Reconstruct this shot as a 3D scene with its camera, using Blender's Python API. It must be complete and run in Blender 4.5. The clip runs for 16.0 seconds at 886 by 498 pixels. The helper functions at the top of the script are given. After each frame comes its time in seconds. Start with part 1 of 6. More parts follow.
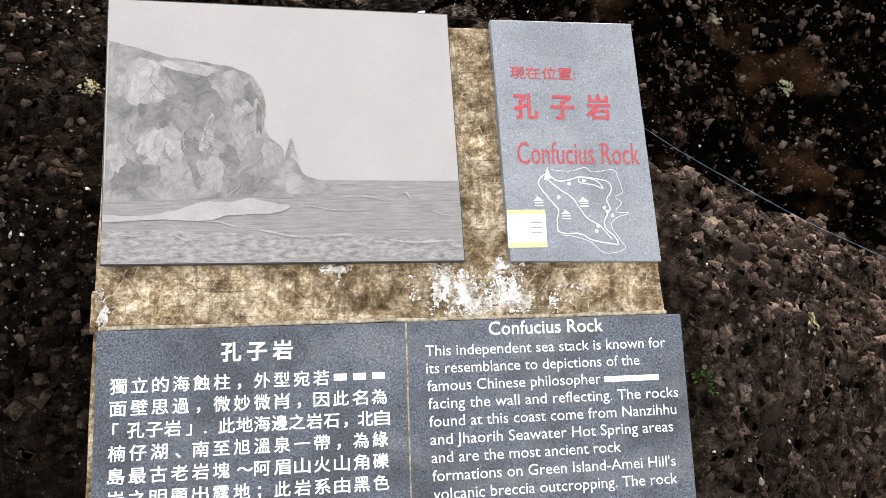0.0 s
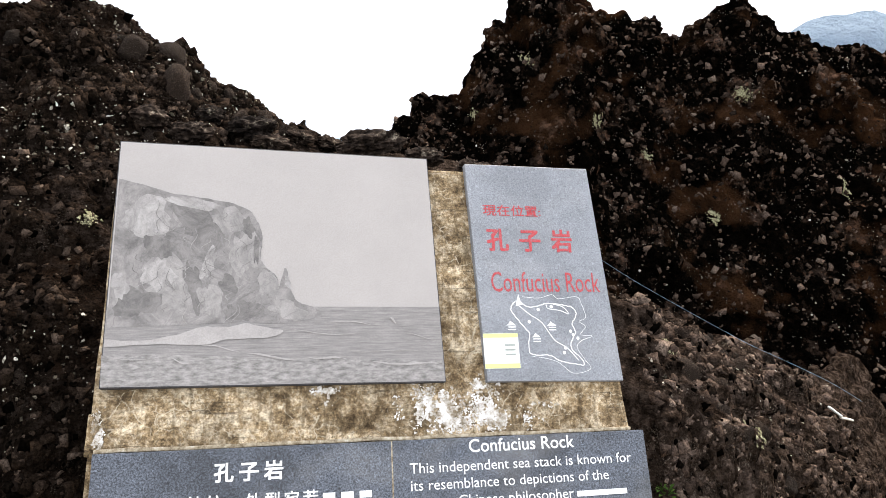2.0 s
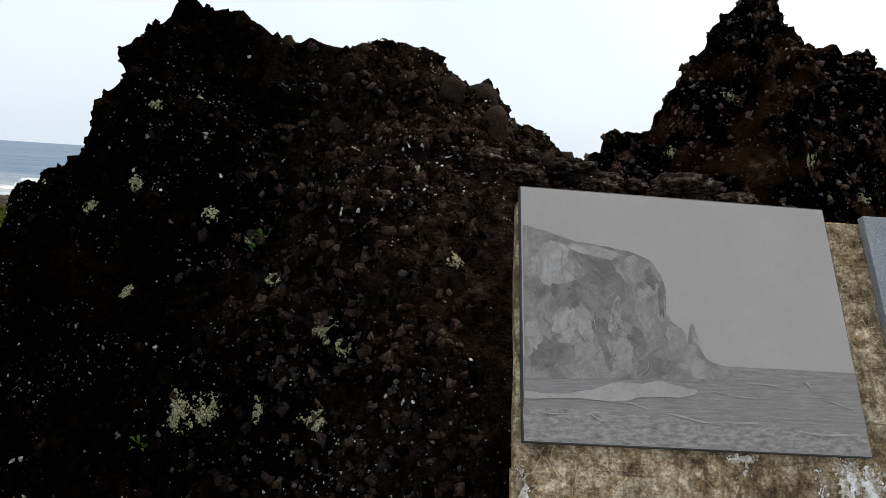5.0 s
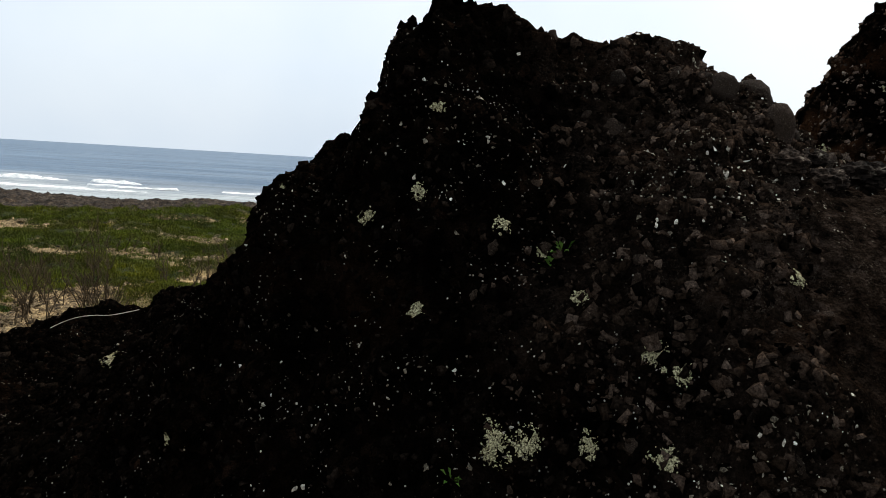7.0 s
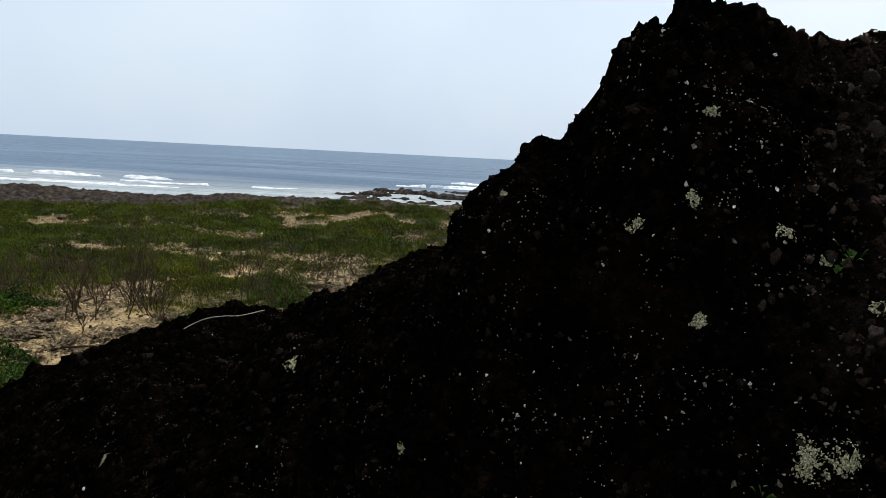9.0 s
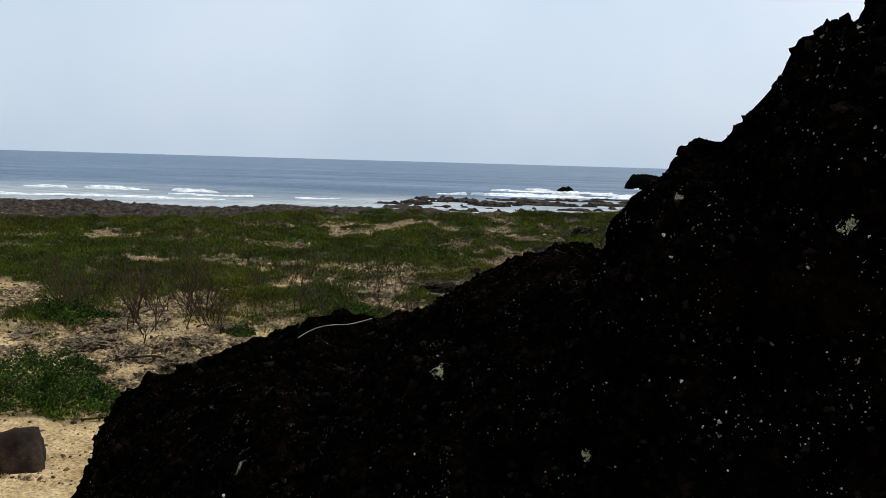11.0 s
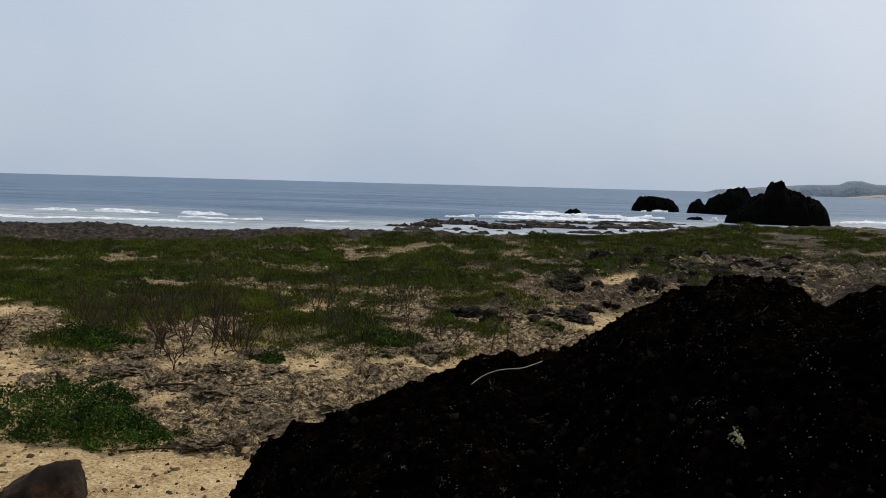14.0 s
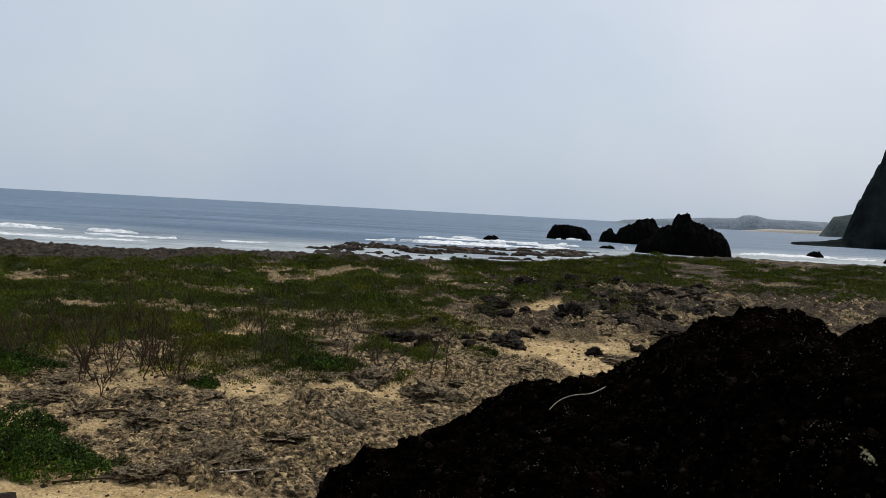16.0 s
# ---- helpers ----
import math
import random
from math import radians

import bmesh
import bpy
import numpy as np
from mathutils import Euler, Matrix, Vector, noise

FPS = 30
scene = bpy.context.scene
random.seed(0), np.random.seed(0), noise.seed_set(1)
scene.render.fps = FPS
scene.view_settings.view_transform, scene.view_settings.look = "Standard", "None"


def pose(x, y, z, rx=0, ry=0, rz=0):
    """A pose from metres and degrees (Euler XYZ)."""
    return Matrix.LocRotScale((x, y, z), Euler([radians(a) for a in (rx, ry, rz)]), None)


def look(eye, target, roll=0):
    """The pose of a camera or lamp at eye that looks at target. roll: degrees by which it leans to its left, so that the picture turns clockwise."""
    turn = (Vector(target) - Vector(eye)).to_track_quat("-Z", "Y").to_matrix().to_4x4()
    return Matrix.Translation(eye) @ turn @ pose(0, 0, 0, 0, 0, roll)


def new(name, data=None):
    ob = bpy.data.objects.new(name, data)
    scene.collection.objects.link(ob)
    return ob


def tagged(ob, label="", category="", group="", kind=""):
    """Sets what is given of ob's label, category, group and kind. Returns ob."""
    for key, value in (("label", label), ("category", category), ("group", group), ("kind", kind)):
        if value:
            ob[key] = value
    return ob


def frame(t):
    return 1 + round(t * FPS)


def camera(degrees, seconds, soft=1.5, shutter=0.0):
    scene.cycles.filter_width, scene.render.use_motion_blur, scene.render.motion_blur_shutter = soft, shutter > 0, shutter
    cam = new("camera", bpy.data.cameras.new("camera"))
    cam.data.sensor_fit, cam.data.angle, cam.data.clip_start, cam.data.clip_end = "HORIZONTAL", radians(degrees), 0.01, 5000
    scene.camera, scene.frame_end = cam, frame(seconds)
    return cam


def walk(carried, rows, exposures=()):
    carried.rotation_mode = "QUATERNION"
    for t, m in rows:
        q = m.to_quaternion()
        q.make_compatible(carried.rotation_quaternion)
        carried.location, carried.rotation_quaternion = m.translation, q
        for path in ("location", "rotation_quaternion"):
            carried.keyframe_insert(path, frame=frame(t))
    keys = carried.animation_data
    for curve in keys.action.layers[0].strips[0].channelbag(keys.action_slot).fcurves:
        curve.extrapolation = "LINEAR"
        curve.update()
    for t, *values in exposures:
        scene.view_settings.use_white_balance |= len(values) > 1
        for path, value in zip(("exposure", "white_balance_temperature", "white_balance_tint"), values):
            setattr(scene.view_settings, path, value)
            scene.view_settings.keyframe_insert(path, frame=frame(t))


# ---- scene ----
cam = camera(63.4, 16.0, soft=0.7)
PATH = [
    (0, (0.112, 0.252, 1.52), (0.271, 2.144, 0.891), 1.8),
    (0.5, (0.102, 0.224, 1.508), (0.282, 2.148, 0.992), 1.6),
    (1, (0.085, 0.191, 1.533), (0.293, 2.134, 1.105), 2.0),
    (1.5, (0.05, 0.147, 1.556), (0.302, 2.099, 1.2), 2.4),
    (2, (-0.008, 0.112, 1.565), (0.307, 2.065, 1.269), 2.8),
    (2.5, (-0.072, 0.085, 1.565), (0.277, 2.038, 1.314), 3.1),
    (3, (-0.157, 0.075, 1.566), (0.149, 2.038, 1.334), 3.2),
    (3.5, (-0.258, 0.084, 1.556), (-0.053, 2.061, 1.331), 3.2),
    (4, (-0.369, 0.155, 1.547), (-0.284, 2.141, 1.333), 3.2),
    (4.2, (-0.428, 0.187, 1.549), (-0.376, 2.175, 1.337), 3.4),
    (6.3, (-1.281, 0.334, 1.569), (-1.347, 2.317, 1.317), 3.4),
    (6.5, (-1.335, 0.361, 1.556), (-1.442, 2.342, 1.307), 3.4),
    (7, (-1.503, 0.434, 1.534), (-1.645, 2.415, 1.298), 3.4),
    (7.5, (-1.678, 0.479, 1.550), (-1.821, 2.458, 1.303), 3.5),
    (8, (-1.852, 0.506, 1.565), (-2.013, 2.481, 1.297), 3.3),
    (8.5, (-2.078, 0.428, 1.568), (-2.247, 2.401, 1.294), 3.0),
    (9, (-2.228, 0.414, 1.536), (-2.436, 2.386, 1.277), 2.9),
    (9.5, (-2.392, 0.374, 1.514), (-2.624, 2.344, 1.255), 2.5),
    (9.7, (-2.450, 0.374, 1.514), (-2.699, 2.340, 1.250), 2.3),
    (11.8, (-2.962, 0.337, 1.513), (-3.291, 2.298, 1.291), 1.5),
    (12, (-3.054, 0.360, 1.508), (-3.382, 2.321, 1.291), 1.4),
    (12.5, (-3.247, 0.472, 1.496), (-3.593, 2.431, 1.290), 1.4),
    (13, (-3.459, 0.571, 1.491), (-3.819, 2.529, 1.295), 1.3),
    (13.5, (-3.664, 0.652, 1.501), (-4.021, 2.611, 1.311), 1.4),
    (14, (-3.925, 0.622, 1.516), (-4.256, 2.586, 1.334), 1.5),
    (14.5, (-4.166, 0.646, 1.506), (-4.460, 2.617, 1.332), 1.7),
    (15, (-4.387, 0.674, 1.510), (-4.630, 2.652, 1.344), 1.9),
    (15.5, (-4.678, 0.645, 1.509), (-4.851, 2.632, 1.365), 2.5),
    (16, (-4.970, 0.329, 1.525), (-5.071, 2.324, 1.419), 3.1),
]
EXPOSURES = [(0, 1.83, 7250, 15), (2.0, 1.75, 7150, 15), (2.5, 1.57, 7150, 14), (3.0, 1.0, 7180, 13), (3.5, 0.8, 7100, 12), (4.2, 0.65, 7000, 11), (6.3, 0.47, 6950, 10), (8.0, 0.52, 6850, 10), (9.0, 0.32, 6550, 9), (9.7, 0.22, 6450, 9), (12.0, 0.12, 6480, 11), (12.5, 0.08, 6480, 12), (13.0, -0.12, 6500, 12), (14.5, -0.15, 6550, 12), (15.5, -0.12, 6620, 11), (16.0, -0.1, 6620, 11)]
walk(cam, [(t, look(eye, target, roll)) for t, eye, target, roll in PATH], EXPOSURES)

# ---- light ----
world = bpy.data.worlds.new("sky")
scene.world = world
world.use_nodes = True
wn, wl = world.node_tree.nodes, world.node_tree.links
wn.clear()
SUN_ELEV, SUN_AZ = 52.0, 38.0          # degrees; azimuth from +y towards +x
sky = wn.new("ShaderNodeTexSky")
sky.sky_type, sky.sun_disc = "NISHITA", False
sky.sun_elevation, sky.sun_rotation = radians(SUN_ELEV), radians(SUN_AZ)
sky.air_density, sky.dust_density, sky.ozone_density, sky.altitude = 1.0, 5.0, 1.5, 0
tone = wn.new("ShaderNodeMix")
tone.data_type, tone.blend_type = "RGBA", "MIX"
tone.inputs[0].default_value = 0.78
bg, wout = wn.new("ShaderNodeBackground"), wn.new("ShaderNodeOutputWorld")
bg.inputs[1].default_value = 0.10
cloud, cloud_tone = wn.new("ShaderNodeTexNoise"), wn.new("ShaderNodeValToRGB")
cloud.inputs["Scale"].default_value, cloud.inputs["Detail"].default_value = 2.2, 5
wl.new(wn.new("ShaderNodeTexCoord").outputs["Generated"], cloud.inputs["Vector"])
cloud_tone.color_ramp.elements[0].position, cloud_tone.color_ramp.elements[0].color = 0.35, (6.1, 7.25, 8.75, 1)
cloud_tone.color_ramp.elements[1].position, cloud_tone.color_ramp.elements[1].color = 0.7, (7.5, 8.35, 9.35, 1)
wl.new(cloud.outputs["Fac"], cloud_tone.inputs[0])
rise, height_tone, veil = wn.new("ShaderNodeSeparateXYZ"), wn.new("ShaderNodeValToRGB"), wn.new("ShaderNodeMix")
wl.new(wn.new("ShaderNodeTexCoord").outputs["Generated"], rise.inputs[0])
wl.new(rise.outputs[2], height_tone.inputs[0])
height_tone.color_ramp.elements[0].position, height_tone.color_ramp.elements[0].color = 0.0, (0.93, 0.95, 0.97, 1)
height_tone.color_ramp.elements[1].position, height_tone.color_ramp.elements[1].color = 0.5, (1.10, 1.07, 1.04, 1)
veil.data_type, veil.blend_type = "RGBA", "MULTIPLY"
veil.inputs[0].default_value = 1.0
wl.new(cloud_tone.outputs[0], veil.inputs[6])
wl.new(height_tone.outputs[0], veil.inputs[7])
wl.new(veil.outputs[2], tone.inputs[7])
wl.new(sky.outputs[0], tone.inputs[6])
wl.new(tone.outputs[2], bg.inputs[0])
wl.new(bg.outputs[0], wout.inputs[0])

sun = new("sun", bpy.data.lights.new("sun", "SUN"))
sun.data.energy, sun.data.angle, sun.data.color = 2.3, radians(8), (1.0, 0.95, 0.87)
sun.matrix_world = look((0, 0, 0), (-math.sin(radians(SUN_AZ)) * math.cos(radians(SUN_ELEV)),
                                    -math.cos(radians(SUN_AZ)) * math.cos(radians(SUN_ELEV)), -math.sin(radians(SUN_ELEV))))

# ---- small tools ----


def smooth(a, b, v):
    u = np.clip((v - a) / (b - a), 0, 1)
    return u * u * (3 - 2 * u)


def hashed(ix, iy, iz, seed):
    h = (ix * 374761393 + iy * 668265263 + iz * 2147483647 + seed * 1274126177) & 0xFFFFFFFF
    h = ((h ^ (h >> 13)) * 1274126177) & 0xFFFFFFFF
    h = ((h ^ (h >> 16)) * 2246822519) & 0xFFFFFFFF
    return ((h ^ (h >> 15)) & 0xFFFFFF) / float(0x1000000)


def value_noise(p, freq, seed=0):
    """Smooth noise, 0 to 1, at points p (n, 3)."""
    q = p * freq
    c = np.floor(q).astype(np.int64)
    u = q - c
    u = u * u * (3 - 2 * u)
    total = np.zeros(len(p))
    for dx in (0, 1):
        for dy in (0, 1):
            for dz in (0, 1):
                w = (u[:, 0] if dx else 1 - u[:, 0]) * (u[:, 1] if dy else 1 - u[:, 1]) * (u[:, 2] if dz else 1 - u[:, 2])
                total += w * hashed(c[:, 0] + dx, c[:, 1] + dy, c[:, 2] + dz, seed)
    return total


def fbm(p, freq, octaves=4, seed=0):
    total, amp, norm = np.zeros(len(p)), 1.0, 0.0
    for k in range(octaves):
        total += amp * value_noise(p, freq * 2 ** k, seed + 17 * k)
        norm += amp
        amp *= 0.5
    return total / norm * 2 - 1


def clasts(p, freq, seed=0):
    """Angular stones set in a matrix: height 0 to about 0.6, rounded blocks turned each its own way."""
    q = p * freq
    c = np.floor(q).astype(np.int64)
    best = np.zeros(len(p))
    for dx in (-1, 0, 1):
        for dy in (-1, 0, 1):
            for dz in (-1, 0, 1):
                k = c + (dx, dy, dz)
                h = [hashed(k[:, 0], k[:, 1], k[:, 2], seed + n) for n in range(6)]
                d = q - np.stack([k[:, n] + 0.15 + 0.7 * h[n] for n in range(3)], 1)
                r = 0.25 + 0.42 * h[3]
                a, b = 1.2 * h[4] - 0.6, 1.2 * h[5] - 0.6
                e1 = np.abs(d[:, 0] + a * d[:, 1])
                e2 = np.abs(d[:, 1] + b * d[:, 2])
                e3 = np.abs(d[:, 2] - a * d[:, 0])
                far = 0.4 * np.maximum(np.maximum(e1, e2), e3) + 0.62 * np.sqrt((d ** 2).sum(1))
                best = np.maximum(best, np.minimum(np.sqrt(np.maximum(r * r - far * far, 0)), 0.3 + 0.35 * h[5]))
    return best


def raw_mesh(name, verts, faces):
    """A mesh from arrays; faces (m, 3) or (m, 4)."""
    me = bpy.data.meshes.new(name)
    verts, faces = np.asarray(verts, np.float32), np.asarray(faces, np.int32)
    m, k = faces.shape
    me.vertices.add(len(verts))
    me.vertices.foreach_set("co", verts.ravel())
    me.loops.add(m * k)
    me.loops.foreach_set("vertex_index", faces.ravel())
    me.polygons.add(m)
    me.polygons.foreach_set("loop_start", np.arange(0, m * k, k, dtype=np.int32))
    me.update(calc_edges=True)
    return me


def grid_faces(rows, cols):
    i = np.arange(rows * cols).reshape(rows, cols)
    return np.stack([i[:-1, :-1].ravel(), i[:-1, 1:].ravel(), i[1:, 1:].ravel(), i[1:, :-1].ravel()], 1)


def shade(me, soft=True):
    me.polygons.foreach_set("use_smooth", np.full(len(me.polygons), soft))
    return me


def part(name, data, material, parent=None, label=""):
    """Links a bmesh or mesh as one object under a thing or a part."""
    if isinstance(data, bmesh.types.BMesh):
        me = bpy.data.meshes.new(name)
        data.to_mesh(me)
        data.free()
    else:
        me = data
    ob = new(name, me)
    if material and not me.materials:
        me.materials.append(material)
    ob.parent = parent
    return tagged(ob, label)


def box_bm(x0, x1, y0, y1, z0, z1, bevel=0.0, segments=2):
    bm = bmesh.new()
    bmesh.ops.create_cube(bm, size=1)
    for v in bm.verts:
        v.co = ((x0 + x1) / 2 + v.co.x * (x1 - x0), (y0 + y1) / 2 + v.co.y * (y1 - y0), (z0 + z1) / 2 + v.co.z * (z1 - z0))
    if bevel:
        bmesh.ops.bevel(bm, geom=bm.edges[:], offset=bevel, segments=segments, affect="EDGES", profile=0.6)
    return bm


def tube(points, radii, sides=5):
    """Verts and faces of a tapered tube along points."""
    pts = [Vector(p) for p in points]
    vs, fs = [], []
    for k, p in enumerate(pts):
        d = (pts[min(k + 1, len(pts) - 1)] - pts[max(k - 1, 0)]).normalized()
        a = d.cross(Vector((0.31, 0.77, 0.55))).normalized()
        b = d.cross(a)
        for s in range(sides):
            th = 2 * math.pi * s / sides
            vs.append(tuple(p + radii[k] * (a * math.cos(th) + b * math.sin(th))))
    for k in range(len(pts) - 1):
        for s in range(sides):
            t = (s + 1) % sides
            fs.append((k * sides + s, k * sides + t, (k + 1) * sides + t, (k + 1) * sides + s))
    return vs, fs


# ---- materials ----


class Nodes:
    def __init__(self, name):
        self.mat = bpy.data.materials.new(name)
        self.mat.use_nodes = True
        self.n, self.l = self.mat.node_tree.nodes, self.mat.node_tree.links
        self.bsdf = self.n["Principled BSDF"]
        self.coord = self.n.new("ShaderNodeTexCoord").outputs["Object"]

    def link(self, a, b):
        self.l.new(a, b)

    def noise(self, scale, detail=4.0, rough=0.55, stretch=None):
        node = self.n.new("ShaderNodeTexNoise")
        node.inputs["Scale"].default_value, node.inputs["Detail"].default_value, node.inputs["Roughness"].default_value = scale, detail, rough
        if stretch:
            m = self.n.new("ShaderNodeMapping")
            m.inputs["Scale"].default_value = stretch
            self.link(self.coord, m.inputs["Vector"])
            self.link(m.outputs[0], node.inputs["Vector"])
        else:
            self.link(self.coord, node.inputs["Vector"])
        return node.outputs["Fac"]

    def cells(self, scale, out="Distance", feature="F1"):
        node = self.n.new("ShaderNodeTexVoronoi")
        node.feature = feature
        node.inputs["Scale"].default_value = scale
        self.link(self.coord, node.inputs["Vector"])
        return node.outputs[out]

    def ramp(self, fac, *stops):
        node = self.n.new("ShaderNodeValToRGB")
        els = node.color_ramp.elements
        while len(els) < len(stops):
            els.new(0.5)
        for e, (p, c) in zip(els, stops):
            e.position = p
            e.color = (c, c, c, 1) if isinstance(c, (int, float)) else (*c, 1)
        self.link(fac, node.inputs[0])
        return node.outputs[0]

    def mix(self, fac, a, b, kind="MIX"):
        node = self.n.new("ShaderNodeMix")
        node.data_type, node.blend_type = "RGBA", kind
        for value, slot in ((fac, 0), (a, 6), (b, 7)):
            if isinstance(value, (int, float)):
                node.inputs[slot].default_value = value if slot == 0 else (value, value, value, 1)
            elif isinstance(value, tuple):
                node.inputs[slot].default_value = (*value, 1)
            else:
                self.link(value, node.inputs[slot])
        return node.outputs[2]

    def math(self, op, a, b):
        node = self.n.new("ShaderNodeMath")
        node.operation = op
        for value, slot in ((a, 0), (b, 1)):
            if isinstance(value, (int, float)):
                node.inputs[slot].default_value = value
            else:
                self.link(value, node.inputs[slot])
        return node.outputs[0]

    def attribute(self, name):
        node = self.n.new("ShaderNodeAttribute")
        node.attribute_name = name
        return node.outputs["Fac"]

    def random(self):
        return self.n.new("ShaderNodeObjectInfo").outputs["Random"]

    def island(self):
        return self.n.new("ShaderNodeNewGeometry").outputs["Random Per Island"]

    def bump(self, height, strength=0.4, distance=0.01):
        node = self.n.new("ShaderNodeBump")
        node.inputs["Strength"].default_value, node.inputs["Distance"].default_value = strength, distance
        self.link(height, node.inputs["Height"])
        self.link(node.outputs[0], self.bsdf.inputs["Normal"])

    def done(self, colour, rough=0.8, metal=0.0, spec=0.5):
        for value, slot in ((colour, "Base Color"), (rough, "Roughness"), (metal, "Metallic"), (spec, "Specular IOR Level")):
            if isinstance(value, (int, float)):
                self.bsdf.inputs[slot].default_value = value
            elif isinstance(value, tuple):
                self.bsdf.inputs[slot].default_value = (*value, 1)
            else:
                self.link(value, self.bsdf.inputs[slot])
        return self.mat


def make_breccia(name, scale=1.0, flecks=0.5, brown=1.0, earthy=False):
    """Dark volcanic breccia: black matrix that also holds shade, rusty stones, pale flecks."""
    m = Nodes(name)
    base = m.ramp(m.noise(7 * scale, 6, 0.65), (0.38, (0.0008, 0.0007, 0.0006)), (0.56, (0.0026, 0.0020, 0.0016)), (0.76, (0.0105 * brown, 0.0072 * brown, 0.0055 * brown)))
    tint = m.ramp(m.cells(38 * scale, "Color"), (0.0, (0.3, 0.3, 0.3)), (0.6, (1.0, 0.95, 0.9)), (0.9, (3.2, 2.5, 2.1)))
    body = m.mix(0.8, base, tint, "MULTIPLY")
    rust = m.ramp(m.noise(2.3 * scale, 3), (0.56, 0.0), (0.7, 1.0))
    body = m.mix(m.math("MULTIPLY", rust, 0.14), body, (0.03 * brown, 0.014 * brown, 0.007 * brown))
    spot = m.ramp(m.cells(75 * scale), (0.20, 1.0), (0.27, 0.0))
    where = m.ramp(m.noise(6 * scale, 6, 0.75), (0.58 - 0.08 * flecks, 0.0), (0.64 - 0.08 * flecks, 1.0))
    some = m.ramp(m.cells(75 * scale, "Color"), (0.55, 0.0), (0.62, 1.0))
    fleck = m.math("MULTIPLY", m.math("MULTIPLY", spot, where), some)
    body = m.mix(m.math("MULTIPLY", fleck, 0.95), body, (0.5, 0.46, 0.39))
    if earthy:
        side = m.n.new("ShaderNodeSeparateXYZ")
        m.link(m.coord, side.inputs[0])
        # brown rock to the east, also lightened where the slope is better lit
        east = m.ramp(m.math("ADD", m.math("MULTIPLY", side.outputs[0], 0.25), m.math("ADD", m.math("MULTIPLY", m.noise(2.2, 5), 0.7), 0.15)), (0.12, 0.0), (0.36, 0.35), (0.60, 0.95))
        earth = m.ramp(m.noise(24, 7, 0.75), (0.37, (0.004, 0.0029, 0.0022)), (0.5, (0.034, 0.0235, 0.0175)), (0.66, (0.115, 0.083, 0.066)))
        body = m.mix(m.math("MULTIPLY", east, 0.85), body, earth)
        # fine pale crust that doubles as painted speckled highlights
        crust_glint = m.math("MULTIPLY", m.ramp(m.noise(130, 6, 0.8), (0.54, 0.0), (0.61, 1.0)), m.ramp(m.noise(8, 5, 0.65), (0.50, 0.0), (0.62, 1.0)))
        body = m.mix(m.math("MULTIPLY", m.math("MULTIPLY", crust_glint, east), 0.7), body, (0.24, 0.195, 0.16))
    rough_skin = m.math("ADD", m.noise(70 * scale, 6, 0.75), m.math("MULTIPLY", m.cells(60 * scale), 0.9))
    m.bump(m.math("ADD", rough_skin, m.math("MULTIPLY", m.cells(150 * scale), 0.5)), 1.0, 0.026 / scale)
    return m.done(body, 0.95, spec=0.0)


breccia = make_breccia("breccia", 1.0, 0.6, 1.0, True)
far_breccia = make_breccia("far_breccia", 0.6, 0.3, 9.5)


def make_chips(name, *stops):
    """Broken stones, each with a tone of its own."""
    m = Nodes(name)
    c = m.ramp(m.island(), *stops)
    c = m.mix(0.9, c, m.ramp(m.noise(110, 6, 0.78), (0.38, 0.15), (0.52, 0.9), (0.66, 2.0)), "MULTIPLY")
    m.bump(m.noise(140, 4, 0.7), 0.6, 0.006)
    return m.done(c, 0.95, spec=0.0)


# one rubble in three tones: black holds shade, brown its own hue plus light
shaded_chips = make_chips("shaded_stones", (0.0, (0.0006, 0.0005, 0.0004)), (0.55, (0.0022, 0.0017, 0.0013)), (0.85, (0.005, 0.0037, 0.0029)), (1.0, (0.014, 0.0102, 0.0078)))
lit_brown_chips = make_chips("lit_brown_stones", (0.0, (0.006, 0.0045, 0.0036)), (0.4, (0.056, 0.039, 0.030)), (0.8, (0.098, 0.070, 0.055)), (1.0, (0.15, 0.112, 0.088)))
dim_brown_chips = make_chips("dim_brown_stones", (0.0, (0.0042, 0.003, 0.0022)), (0.4, (0.016, 0.011, 0.008)), (0.8, (0.034, 0.0235, 0.0175)), (1.0, (0.066, 0.048, 0.037)))
pale_chips = make_chips("pale_flecks", (0.0, (0.05, 0.043, 0.032)), (0.45, (0.15, 0.13, 0.10)), (0.85, (0.42, 0.385, 0.32)), (1.0, (0.66, 0.63, 0.56)))


def make_stone_skin():
    m = Nodes("embedded_stone")
    c = m.ramp(m.noise(30, 7, 0.72), (0.38, (0.005, 0.0037, 0.0029)), (0.5, (0.026, 0.0185, 0.0142)), (0.66, (0.085, 0.064, 0.051)))
    c = m.mix(0.75, c, m.ramp(m.random(), (0.0, (0.25, 0.25, 0.25)), (0.6, (0.9, 0.85, 0.8)), (1.0, (1.2, 1.1, 1.0))), "MULTIPLY")
    crust = m.math("MULTIPLY", m.ramp(m.noise(14, 5, 0.7), (0.58, 0.0), (0.66, 1.0)), m.ramp(m.noise(120, 4, 0.7), (0.46, 0.0), (0.58, 1.0)))
    c = m.mix(m.math("MULTIPLY", crust, 0.8), c, (0.3, 0.26, 0.2))
    m.bump(m.noise(55, 6, 0.75), 0.9, 0.012)
    return m.done(c, 0.95, spec=0.06)


stone_skin = make_stone_skin()


